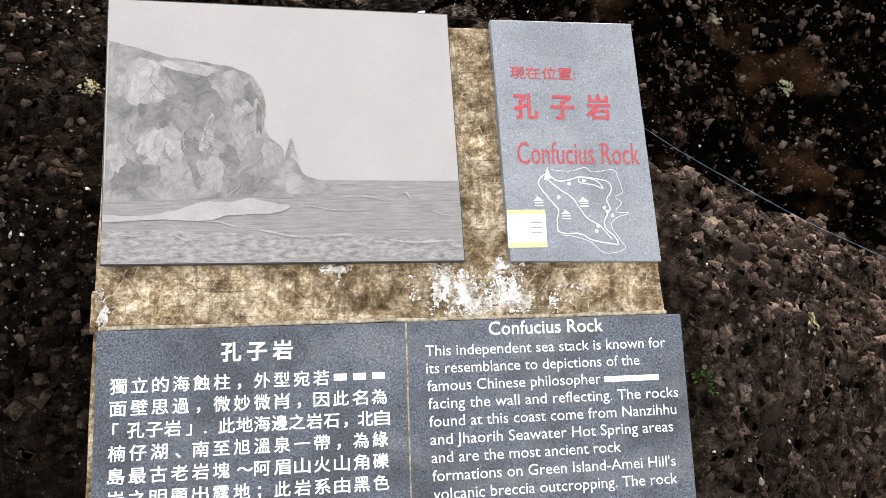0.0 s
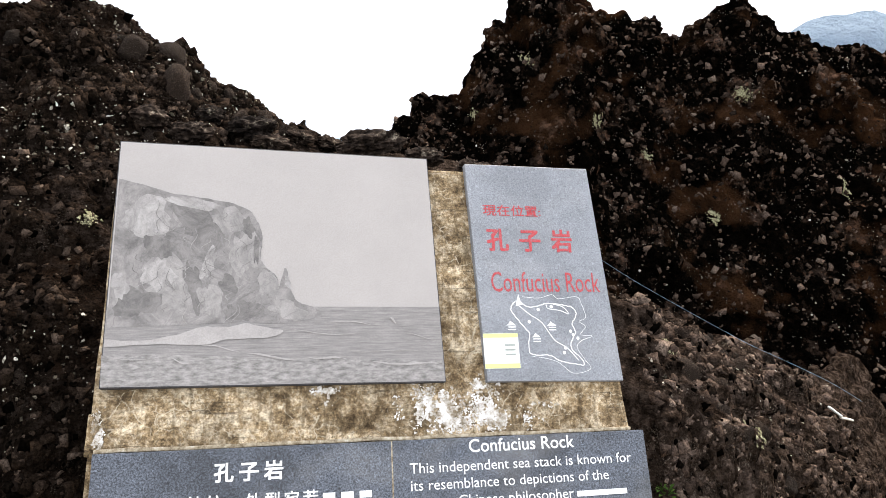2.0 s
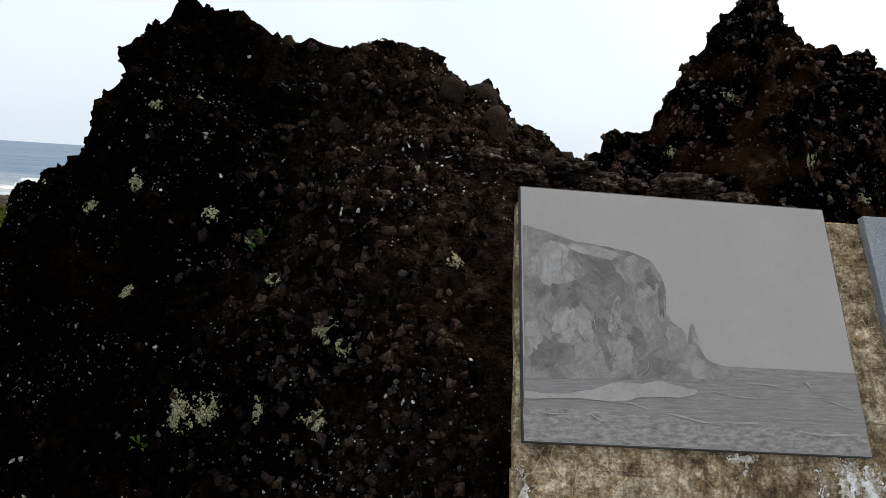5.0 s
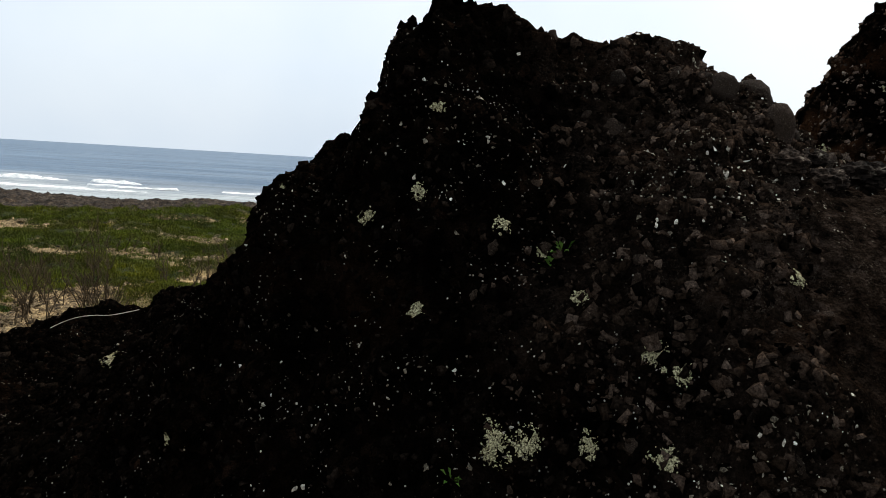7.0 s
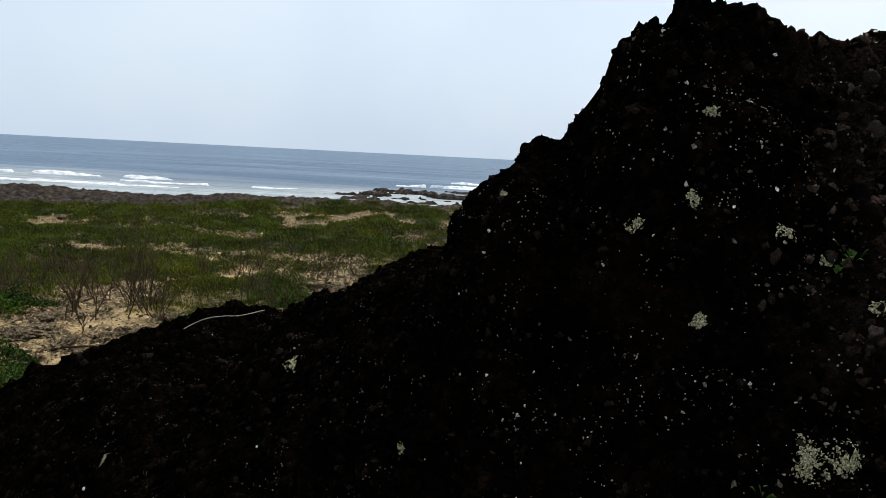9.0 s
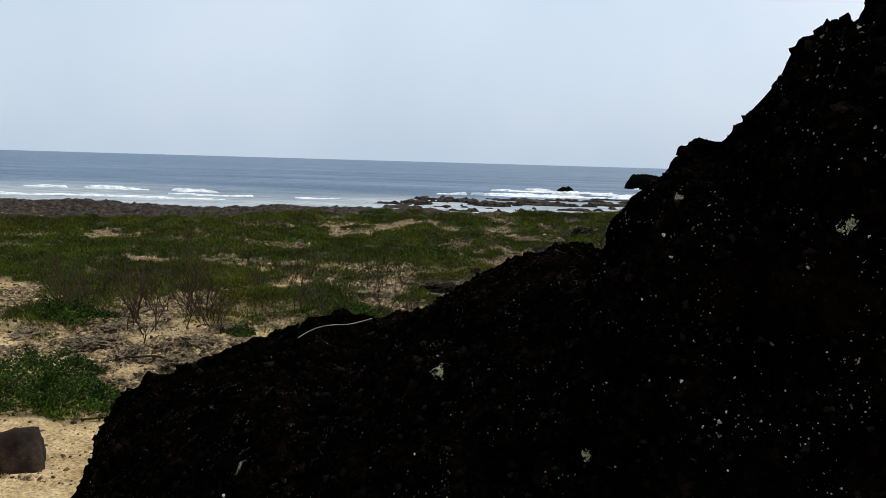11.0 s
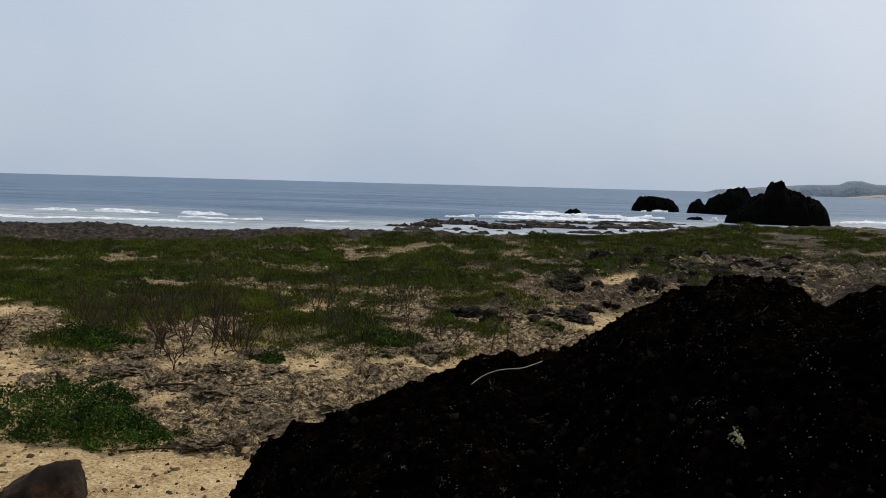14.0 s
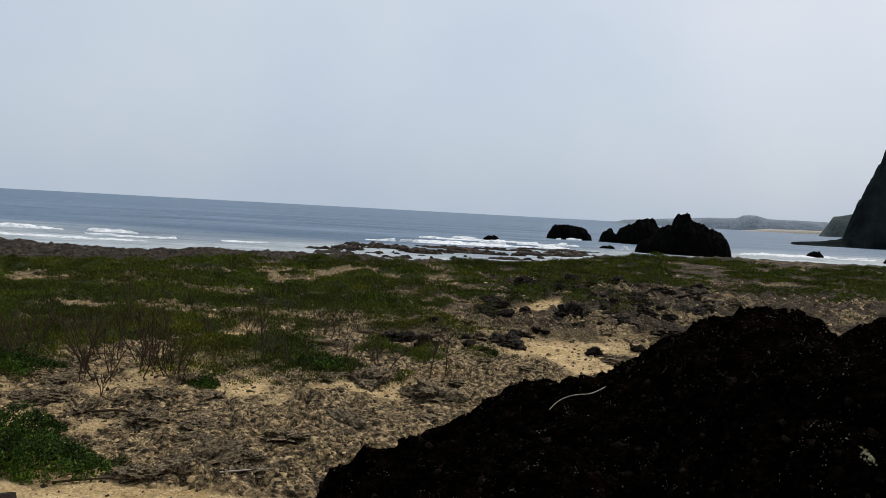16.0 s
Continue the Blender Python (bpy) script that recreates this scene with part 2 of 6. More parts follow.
def make_stack_rock():
    m = Nodes("sea_stack_rock")
    c = m.ramp(m.noise(0.5, 7, 0.65), (0.3, (0.0008, 0.0008, 0.0009)), (0.6, (0.003, 0.003, 0.0028)), (0.8, (0.0085, 0.0095, 0.0055)))
    m.bump(m.noise(1.3, 6, 0.7), 1.0, 0.5)
    return m.done(c, 0.95, spec=0.02)


stack_rock = make_stack_rock()


def make_granite(name, dark, light, speck, rough, stain=0.35):
    m = Nodes(name)
    grain = m.ramp(m.noise(230, 3, 0.85), (0.40, dark), (0.60, light))
    dots = m.ramp(m.cells(190, "Color"), (0.0, 0.2), (0.35, 1.0), (0.8, 1.0), (1.0, 2.0))
    c = m.mix(speck, grain, dots, "MULTIPLY")
    cloud = m.ramp(m.noise(4.5, 5, 0.6), (0.40, 0.42), (0.52, 0.95), (0.62, 1.15))
    c = m.mix(stain, c, cloud, "MULTIPLY")
    dust = m.ramp(m.noise(3.1, 5, 0.6, (1, 2.2, 1)), (0.5, 0.0), (0.75, 1.0))
    c = m.mix(m.math("MULTIPLY", dust, 0.18), c, (0.42, 0.40, 0.37))
    m.bump(m.noise(500, 2), 0.06, 0.001)
    return m.done(c, rough, spec=0.45)


granite_dark = make_granite("dark_granite", (0.012, 0.015, 0.021), (0.118, 0.134, 0.162), 0.9, 0.42, 0.8)
granite_grey = make_granite("grey_granite", (0.15, 0.16, 0.175), (0.26, 0.272, 0.29), 0.4, 0.45, 0.3)
granite_edge = make_granite("sawn_granite_edge", (0.02, 0.02, 0.022), (0.05, 0.05, 0.055), 0.3, 0.7)


def make_photo(name, low, high, scale, stretch=None, rough=0.42, swirl=0.0):
    """Greys of an etched picture, a little mottled and stained."""
    m = Nodes(name)
    a = m.noise(scale, 7, 0.68, stretch)
    if swirl:
        a.node.inputs["Distortion"].default_value = swirl
    c = m.ramp(a, (0.34, low), (0.64, high))
    if swirl:
        ridge = m.noise(scale * 1.7, 5, 0.6)
        ridge.node.inputs["Distortion"].default_value = swirl * 0.7
        crack = m.ramp(m.math("ABSOLUTE", m.math("SUBTRACT", ridge, 0.5), 0), (0.0, 0.8), (0.03, 1.0))
        c = m.mix(1.0, c, crack, "MULTIPLY")
    c = m.mix(0.3, c, m.ramp(m.noise(2.4, 5, 0.6), (0.35, 0.86), (0.65, 1.08)), "MULTIPLY")
    grain = m.ramp(m.noise(320, 2, 0.7), (0.36, 0.86), (0.64, 1.12))
    c = m.mix(0.6, c, grain, "MULTIPLY")
    return m.done(c, rough, spec=0.4)


photo_sky = make_photo("etched_sky", (0.326, 0.300, 0.279), (0.354, 0.326, 0.304), 4)
photo_sea = make_photo("etched_sea", (0.150, 0.139, 0.131), (0.255, 0.236, 0.222), 26, (0.6, 9, 1))
photo_shore = make_photo("etched_shore", (0.118, 0.110, 0.101), (0.307, 0.286, 0.269), 60, (0.7, 1.8, 1))
photo_cliff = make_photo("etched_cliff", (0.115, 0.106, 0.099), (0.265, 0.245, 0.230), 11, None, 0.42, 1.2)
photo_pale = make_photo("etched_pale_rock", (0.205, 0.190, 0.178), (0.365, 0.342, 0.322), 12, None, 0.42, 1.6)
photo_dark = make_photo("etched_dark_rock", (0.088, 0.081, 0.075), (0.195, 0.180, 0.168), 13, None, 0.42, 1.4)
photo_mid = make_photo("etched_mid_rock", (0.179, 0.167, 0.156), (0.297, 0.276, 0.258), 12, None, 0.42, 1.5)
photo_foam = make_photo("etched_foam", (0.275, 0.254, 0.238), (0.345, 0.321, 0.302), 20)


def make_paint(name, colour, wear=0.3):
    m = Nodes(name)
    c = m.mix(wear, colour, m.ramp(m.noise(160, 3), (0.35, 0.55), (0.6, 1.0)), "MULTIPLY")
    c = m.mix(m.math("MULTIPLY", m.ramp(m.noise(210, 4, 0.7), (0.5, 0.0), (0.6, 1.0)), wear), c, (0.2, 0.2, 0.21))
    return m.done(c, 0.6)


white_paint = make_paint("white_lettering", (0.78, 0.78, 0.76), 0.12)
red_paint = make_paint("red_lettering", (0.44, 0.036, 0.042), 0.4)
sticker_white = make_paint("sticker_white", (0.78, 0.78, 0.74), 0.1)
sticker_green = make_paint("sticker_green", (0.58, 0.62, 0.24), 0.1)
sticker_grey = make_paint("sticker_grey", (0.30, 0.34, 0.30), 0.3)


def make_concrete():
    m = Nodes("weathered_concrete")
    c = m.ramp(m.noise(24, 9, 0.8), (0.38, (0.085, 0.056, 0.029)), (0.49, (0.29, 0.212, 0.126)), (0.62, (0.66, 0.565, 0.43)))
    streak = m.ramp(m.noise(7, 6, 0.75, (0.8, 3.5, 3)), (0.42, 0.5), (0.6, 1.15))
    c = m.mix(0.6, c, streak, "MULTIPLY")
    bent = m.n.new("ShaderNodeVectorMath")
    bent.operation = "ADD"
    drift = m.n.new("ShaderNodeTexNoise")
    drift.inputs["Scale"].default_value, drift.inputs["Detail"].default_value = 14, 5
    m.link(m.coord, drift.inputs["Vector"])
    shift = m.n.new("ShaderNodeVectorMath")
    shift.operation = "SCALE"
    shift.inputs["Scale"].default_value = 0.07
    m.link(drift.outputs["Color"], shift.inputs[0])
    m.link(m.coord, bent.inputs[0])
    m.link(shift.outputs[0], bent.inputs[1])
    web = m.n.new("ShaderNodeTexVoronoi")
    web.feature = "DISTANCE_TO_EDGE"
    web.inputs["Scale"].default_value = 24
    m.link(bent.outputs[0], web.inputs["Vector"])
    crack = m.ramp(web.outputs["Distance"], (0.0, 1.0), (0.05, 0.0))
    some = m.math("MULTIPLY", m.ramp(m.noise(9, 4), (0.46, 0.0), (0.58, 1.0)), m.ramp(m.noise(55, 4, 0.7), (0.40, 0.0), (0.55, 1.0)))
    broad = m.ramp(m.noise(5, 5, 0.6), (0.38, (0.55, 0.5, 0.42)), (0.6, (1.2, 1.16, 1.08)))
    c = m.mix(0.85, c, broad, "MULTIPLY")
    seams = m.ramp(m.noise(9, 5, 0.65, (0.5, 9, 4)), (0.60, 1.0), (0.66, 0.35))
    c = m.mix(0.8, c, seams, "MULTIPLY")
    grainy = m.ramp(m.noise(150, 3, 0.7), (0.42, 0.62), (0.58, 1.2))
    c = m.mix(0.8, c, grainy, "MULTIPLY")
    mould = m.ramp(m.noise(60, 7, 0.85), (0.56, 0.0), (0.62, 1.0))
    c = m.mix(m.math("MULTIPLY", mould, 0.65), c, (0.03, 0.024, 0.014))
    c = m.mix(m.math("MULTIPLY", m.math("MULTIPLY", crack, some), 0.7), c, (0.62, 0.54, 0.40))
    drip = m.ramp(m.noise(6, 5, 0.6, (7, 0.8, 1)), (0.54, 0.0), (0.64, 1.0))
    c = m.mix(m.math("MULTIPLY", drip, 0.5), c, (0.07, 0.048, 0.024))
    m.bump(m.math("ADD", m.noise(70, 6, 0.7), m.math("MULTIPLY", crack, 0.4)), 0.6, 0.006)
    return m.done(c, 0.92, spec=0.2)


concrete = make_concrete()


def make_lime():
    m = Nodes("lime_bloom")
    c = m.ramp(m.noise(38, 6, 0.75), (0.36, (0.19, 0.145, 0.09)), (0.48, (0.46, 0.42, 0.36)), (0.62, (0.80, 0.79, 0.77)))
    m.bump(m.noise(60, 4), 0.5, 0.004)
    return m.done(c, 0.9)


lime = make_lime()


def make_mortar():
    m = Nodes("mortar")
    c = m.ramp(m.noise(55, 6, 0.75), (0.38, (0.13, 0.095, 0.055)), (0.55, (0.36, 0.30, 0.21)), (0.7, (0.55, 0.5, 0.42)))
    m.bump(m.noise(90, 4), 0.6, 0.003)
    return m.done(c, 0.92, spec=0.2)


mortar = make_mortar()


def make_lichen():
    m = Nodes("lichen_crust")
    c = m.ramp(m.noise(190, 5, 0.75), (0.38, (0.02, 0.017, 0.010)), (0.49, (0.16, 0.148, 0.085)), (0.62, (0.48, 0.45, 0.28)))
    m.bump(m.noise(120, 4, 0.7), 0.8, 0.006)
    return m.done(c, 0.95, spec=0.1)


lichen = make_lichen()


def make_ground():
    m = Nodes("beach_ground")
    sand = m.ramp(m.noise(1.1, 6, 0.6), (0.3, (0.34, 0.225, 0.10)), (0.55, (0.56, 0.405, 0.205)), (0.75, (0.72, 0.56, 0.32)))
    grit = m.ramp(m.cells(11, "Color"), (0.0, 0.3), (0.5, 1.0), (1.0, 1.45))
    sand = m.mix(0.5, sand, grit, "MULTIPLY")
    coral = m.ramp(m.noise(4.5, 9, 0.78), (0.41, (0.010, 0.007, 0.004)), (0.50, (0.14, 0.099, 0.052)), (0.61, (0.50, 0.37, 0.20)))
    coral = m.mix(0.6, coral, m.ramp(m.cells(4.5, "Color"), (0.0, 0.4), (0.6, 1.0), (1.0, 1.5)), "MULTIPLY")
    c = m.mix(m.attribute("rubble"), sand, coral)
    litter = m.ramp(m.noise(2.2, 8, 0.75), (0.36, (0.010, 0.014, 0.004)), (0.55, (0.032, 0.042, 0.008)), (0.72, (0.075, 0.075, 0.022)))
    c = m.mix(m.attribute("green"), c, litter)
    reef = m.ramp(m.noise(1.6, 7, 0.7), (0.36, (0.006, 0.005, 0.004)), (0.54, (0.036, 0.026, 0.018)), (0.70, (0.14, 0.106, 0.07)))
    c = m.mix(m.attribute("reef"), c, reef)
    rust = m.ramp(m.noise(0.21, 3), (0.62, 0.0), (0.72, 1.0))
    c = m.mix(m.math("MULTIPLY", rust, 0.14), c, (0.27, 0.15, 0.05))
    m.bump(m.math("ADD", m.noise(8, 8, 0.8), m.cells(9)), 0.9, 0.10)
    return m.done(c, 0.95, spec=0.15)


ground_mat = make_ground()


def make_coral():
    m = Nodes("coral_limestone")
    c = m.ramp(m.noise(4.5, 9, 0.8), (0.39, (0.012, 0.009, 0.005)), (0.48, (0.15, 0.111, 0.064)), (0.61, (0.50, 0.385, 0.235)))
    c = m.mix(0.6, c, m.ramp(m.random(), (0.0, 0.45), (1.0, 1.15)), "MULTIPLY")
    m.bump(m.noise(14, 9, 0.82), 1.0, 0.14)
    return m.done(c, 0.95, spec=0.15)


coral_mat = make_coral()


def make_boulder():
    m = Nodes("brown_boulder")
    c = m.ramp(m.noise(2.5, 7, 0.65), (0.36, (0.005, 0.0032, 0.002)), (0.52, (0.020, 0.0115, 0.0068)), (0.68, (0.062, 0.038, 0.022)))
    m.bump(m.noise(9, 6, 0.7), 0.7, 0.05)
    return m.done(c, 0.9, spec=0.2)


boulder_mat = make_boulder()


def make_leaf(name, a, b, c3):
    m = Nodes(name)
    c = m.ramp(m.island(), (0.0, a), (0.6, b), (1.0, c3))
    c = m.mix(0.7, c, m.ramp(m.noise(0.3, 5, 0.65), (0.38, (0.36, 0.33, 0.33)), (0.5, (0.85, 0.85, 0.85)), (0.62, (1.55, 1.55, 1.2))), "MULTIPLY")
    c = m.mix(0.6, c, m.ramp(m.noise(0.09, 4, 0.6), (0.38, (0.62, 0.8, 0.6)), (0.5, (1.0, 1.0, 1.0)), (0.62, (1.35, 1.1, 0.9))), "MULTIPLY")
    return m.done(c, 0.8, spec=0.12)


heath_leaf = make_leaf("heath_leaf", (0.036, 0.048, 0.004), (0.057, 0.071, 0.005), (0.098, 0.102, 0.010))
bush_leaf = make_leaf("bush_leaf", (0.010, 0.026, 0.003), (0.032, 0.070, 0.007), (0.095, 0.14, 0.022))
sprig_leaf = make_leaf("sprig_leaf", (0.03, 0.07, 0.012), (0.055, 0.115, 0.02), (0.09, 0.16, 0.032))


def make_wood(name, a, b):
    m = Nodes(name)
    c = m.ramp(m.noise(18, 5, 0.6, (1, 1, 6)), (0.35, a), (0.65, b))
    m.bump(m.noise(60, 4), 0.4, 0.004)
    return m.done(c, 0.9, spec=0.15)


twig_mat = make_wood("dead_twig", (0.024, 0.017, 0.009), (0.060, 0.042, 0.022))
pale_wood = make_wood("bleached_wood", (0.24, 0.20, 0.155), (0.42, 0.37, 0.30))
rope_mat = make_wood("pale_rope", (0.45, 0.45, 0.42), (0.7, 0.7, 0.66))
line_mat = make_wood("blue_line", (0.10, 0.16, 0.24), (0.2, 0.3, 0.42))


def make_sea():
    m = Nodes("sea_water")
    c = m.ramp(m.noise(0.012, 5, 0.6, (0.5, 2.5, 1)), (0.35, (0.066, 0.118, 0.185)), (0.65, (0.135, 0.195, 0.265)))
    c = m.mix(m.math("MULTIPLY", m.attribute("shallow"), 0.8), c, m.ramp(m.noise(0.35, 6, 0.7, (0.5, 1.6, 1)), (0.35, (0.25, 0.285, 0.295)), (0.6, (0.44, 0.47, 0.475)), (0.72, (0.66, 0.68, 0.68))))
    c = m.mix(0.8, c, m.ramp(m.noise(0.07, 7, 0.7, (0.25, 2.2, 1)), (0.36, 0.72), (0.64, 1.28)), "MULTIPLY")
    chop = m.math("ADD", m.noise(0.22, 6, 0.65, (0.6, 1.6, 1)), m.math("MULTIPLY", m.noise(1.4, 4, 0.6, (0.7, 1.4, 1)), 0.35))
    m.bump(chop, 0.8, 1.1)
    return m.done(c, 0.5, spec=0.13)


sea_mat = make_sea()


def make_foam():
    m = Nodes("sea_foam")
    c = m.ramp(m.noise(0.8, 6, 0.7), (0.35, (0.4, 0.44, 0.46)), (0.55, (0.82, 0.84, 0.85)))
    m.bump(m.noise(2.5, 5, 0.7), 0.8, 0.25)
    return m.done(c, 0.9)


foam_mat = make_foam()


def make_far_land(name, a, b, scale):
    m = Nodes(name)
    c = m.ramp(m.noise(scale, 6, 0.6), (0.35, a), (0.65, b))
    m.bump(m.noise(scale * 5, 7, 0.7), 1.0, 0.25 / scale)
    return m.done(c, 1.0, spec=0.0)


# headland, hazy cliff and hill: aerial haze is mixed into the land colour
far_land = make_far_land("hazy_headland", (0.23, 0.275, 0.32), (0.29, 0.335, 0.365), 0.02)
mid_land = make_far_land("hazy_cliff", (0.07, 0.085, 0.09), (0.12, 0.14, 0.13), 0.03)
near_cliff = make_far_land("dark_cliff", (0.010, 0.013, 0.015), (0.026, 0.033, 0.031), 0.09)
far_hill = make_far_land("hazy_blue_hill", (0.26, 0.34, 0.42), (0.32, 0.40, 0.48), 0.008)
far_sand = make_far_land("far_sand", (0.42, 0.38, 0.32), (0.5, 0.46, 0.4), 0.05)


def make_paving():
    m = Nodes("path_concrete")
    c = m.ramp(m.noise(3, 6, 0.6), (0.3, (0.14, 0.13, 0.115)), (0.7, (0.28, 0.265, 0.24)))
    m.bump(m.noise(40, 4), 0.3, 0.004)
    return m.done(c, 0.9)


paving = make_paving()

# ---- ground, one sheet to the horizon ----
SEA_Z = -6.5


def shore(x):
    """How far out the land ends, by x."""
    return np.interp(x, [-400, -120, -85, -53, -40, -30, -17, 1, 21, 55, 85, 105, 160, 400], [140, 104, 94, 95, 105, 105, 102, 112, 147, 178, 194, 195, 190, 190])


def rim_width(x):
    """How far the bare reef rim reaches inland: narrower in the east, where the scrub grows to the water."""
    return 36 - 25 * smooth(-48, -14, x)


def green_amount(x, y):
    """How thick the low plants grow, 0 to 1."""
    p = np.stack([x * 0.55, y, 0 * x], 1)
    wander = fbm(p, 0.13, 4, 5)
    near = smooth(27, 33, y + 2.2 * wander) * smooth(-4, -10, x + 2.5 * wander - 0.10 * (y - 30))
    near = np.maximum(near, smooth(-21, -26, x + 3 * wander) * smooth(18, 26, y) * 0.7)
    gap = smooth(43, 49, y + 14 * wander) * smooth(61, 54, y + 14 * wander) * smooth(-0.12, 0.10, fbm(p, 0.16, 3, 17))
    right = smooth(70, 86, y + 16 * wander) * smooth(-0.25, 0.1, fbm(p, 0.12, 3, 19))
    far = smooth(52, 58, y + 4 * wander) * smooth(12, 0, x) + right
    g = np.maximum(near * (1 - 0.8 * gap), np.minimum(far, 1))
    g *= smooth(-0.18, 0.10, wander + 1.2 * fbm(np.stack([x, y, 0 * x], 1), 0.34, 4, 9) + 0.12)
    edge = shore(x) - y
    return g * smooth(rim_width(x) - 9, rim_width(x), edge + 8 * wander) * (1 - sandy_way(x, y))


def mounds(x, y):
    """How high the low scrub stands over the sand."""
    p = np.stack([x, y, 0 * x], 1)
    lumps = 0.02 + 1.25 * clasts(p, 0.36, 61) + 0.5 * clasts(p, 0.9, 63) + 0.6 * fbm(p, 0.14, 2, 62)
    return np.clip(lumps, 0.03, 1.4) * green_amount(x, y) * (y > 12)


def land_height(x, y):
    p = np.stack([x, y, 0 * x], 1)
    edge = shore(x) - y + 6 * fbm(p, 0.07, 4, 2)
    z = -5.6 - 0.45 * smooth(40, 130, y)
    z = np.where(y < 12, -5.6 * smooth(1.3, 10.5, y), z)
    jag = 0.7 * clasts(p, 1.2, 3) + 0.7 * clasts(p, 2.8, 4)
    rub = rubble_amount(x, y)
    z += smooth(11, 14, y) * (0.12 * fbm(p, 0.16, 3, 8) + rub * (0.52 * jag * smooth(0.1, 0.6, 0.35 + fbm(p, 0.35, 3, 6)) + 0.22 * fbm(p, 2.5, 3, 7)))
    rim = smooth(rim_width(x) + 2, rim_width(x) - 12, edge) * smooth(-4, 3, edge)
    z += rim * (0.05 + 0.30 * clasts(p, 0.35, 12) + 0.45 * clasts(p, 0.9, 13) + 0.35 * clasts(p, 1.9, 15) + 0.45 * fbm(p, 0.25, 3, 14))
    z -= 1.5 * smooth(2, -9, edge)
    pools = smooth(-48, -30, x) * smooth(34, 20, x) * smooth(-6, -14, edge) * smooth(-64, -48, edge)
    z += pools * (1.35 * smooth(0.17, 0.28, fbm(p * (0.45, 1, 1), 0.30, 4, 21)) + 0.6 * clasts(p, 0.6, 22))
    z += mounds(x, y) * 0.75 + 0.9 * smooth(-13, 1, x) * smooth(34, 46, y) * smooth(95, 80, y) * (clasts(p, 0.8, 51) + 0.6 * clasts(p, 1.9, 52)) * (1 - sandy_way(x, y))
    return np.where(y < 1.3, 0.0, z)


def sandy_way(x, y):
    """A bare strip of sand that winds out between the reef rocks."""
    mid = np.interp(y, [50, 56, 60, 64], [-2.0, -0.6, 1.6, 6.0]) + 0.7 * np.sin(y * 0.7)
    return smooth(2.2, 0.7, np.abs(x - mid)) * smooth(50, 56, y) * smooth(66, 62, y)


def rubble_amount(x, y):
    p = np.stack([x, y, 0 * x], 1)
    r = smooth(-0.16, 0.12, fbm(p, 0.14, 4, 31) + 0.5 * fbm(p, 0.6, 3, 32) + 0.16 * smooth(-22, -8, x) + 0.14 * smooth(-15, -11, x) - 0.9 * smooth(20.5, 15.5, y + 0.5 * (x + 14)))
    return np.clip(np.maximum(r, 0.9 * smooth(38, 46, y)) * (1 - 0.85 * sandy_way(x, y)), 0, 1)


def reef_amount(x, y):
    """Dark weathered reef rock: the shore's rim, and broken patches behind it."""
    p = np.stack([x, y, 0 * x], 1)
    rim = smooth(rim_width(x), rim_width(x) - 9, shore(x) - y + 8 * fbm(p, 0.1, 3, 40))
    patch = smooth(-13, 1, x + 8 * fbm(p, 0.1, 3, 41)) * smooth(38, 50, y + 8 * fbm(p, 0.12, 3, 42)) * smooth(-0.12, 0.12, fbm(p, 0.3, 4, 43) + 0.22)
    return np.maximum(rim, 0.85 * patch * (1 - sandy_way(x, y)))


def build_ground():
    angles = np.radians(np.linspace(-62, 52, 540))
    near = 3.0 * (175 / 3.0) ** np.linspace(0, 1, 560)
    far = 175 * (4800 / 175) ** np.linspace(0, 1, 30)[1:]
    rr = np.concatenate([[-6.0, 0.5, 2.2], near, far])
    ox, oy = -4.0, 0.0
    a, r = np.meshgrid(angles, rr)
    y = oy + r
    x = ox + np.tan(a) * (r + 8.0)
    px, py = x.ravel(), y.ravel()
    z = land_height(px, py)
    z = np.where(py > 174, -9.5, z)
    me = raw_mesh("ground", np.stack([px, py, z], 1), grid_faces(*a.shape))
    shade(me, False)
    for name, values in (("green", green_amount(px, py)), ("rubble", rubble_amount(px, py)),
                         ("reef", reef_amount(px, py))):
        me.attributes.new(name, "FLOAT", "POINT").data.foreach_set("value", values.astype(np.float32))
    me.materials.append(ground_mat)
    return tagged(new("ground", me), "sandy coral beach with grey rubble sloping to the sea", "ground", kind="structure")


build_ground()


def build_path():
    """The paved path on which the viewer stands."""
    bm = box_bm(-30, 20, -8, 1.25, -0.25, 0.02, 0.02)
    return tagged(part("path", bm, paving), "grey concrete path along the rock", "path", kind="structure")


build_path()


def build_sea():
    xs = np.concatenate([-5000 + np.linspace(0, 4600, 12), np.linspace(-380, 380, 150), 420 + np.linspace(0, 4600, 12)])
    ys = np.concatenate([np.linspace(70, 420, 120), 440 * (4850 / 440) ** np.linspace(0, 1, 40)])
    x, y = np.meshgrid(xs, ys)
    p = np.stack([x.ravel(), y.ravel(), 0 * x.ravel()], 1)
    swell = 0.10 * np.sin(y.ravel() * 0.42 + 2.5 * fbm(p, 0.012, 3, 3)) * smooth(900, 300, y.ravel())
    me = raw_mesh("sea", np.stack([p[:, 0], p[:, 1], SEA_Z + swell], 1), grid_faces(*x.shape))
    shade(me)
    shallow = smooth(75, 20, p[:, 1] - shore(p[:, 0]) + 22 * fbm(p, 0.03, 3, 6))
    me.attributes.new("shallow", "FLOAT", "POINT").data.foreach_set("value", shallow.astype(np.float32))
    me.materials.append(sea_mat)
    return tagged(new("sea", me), "grey-blue sea reaching the horizon", "water", kind="structure")


build_sea()


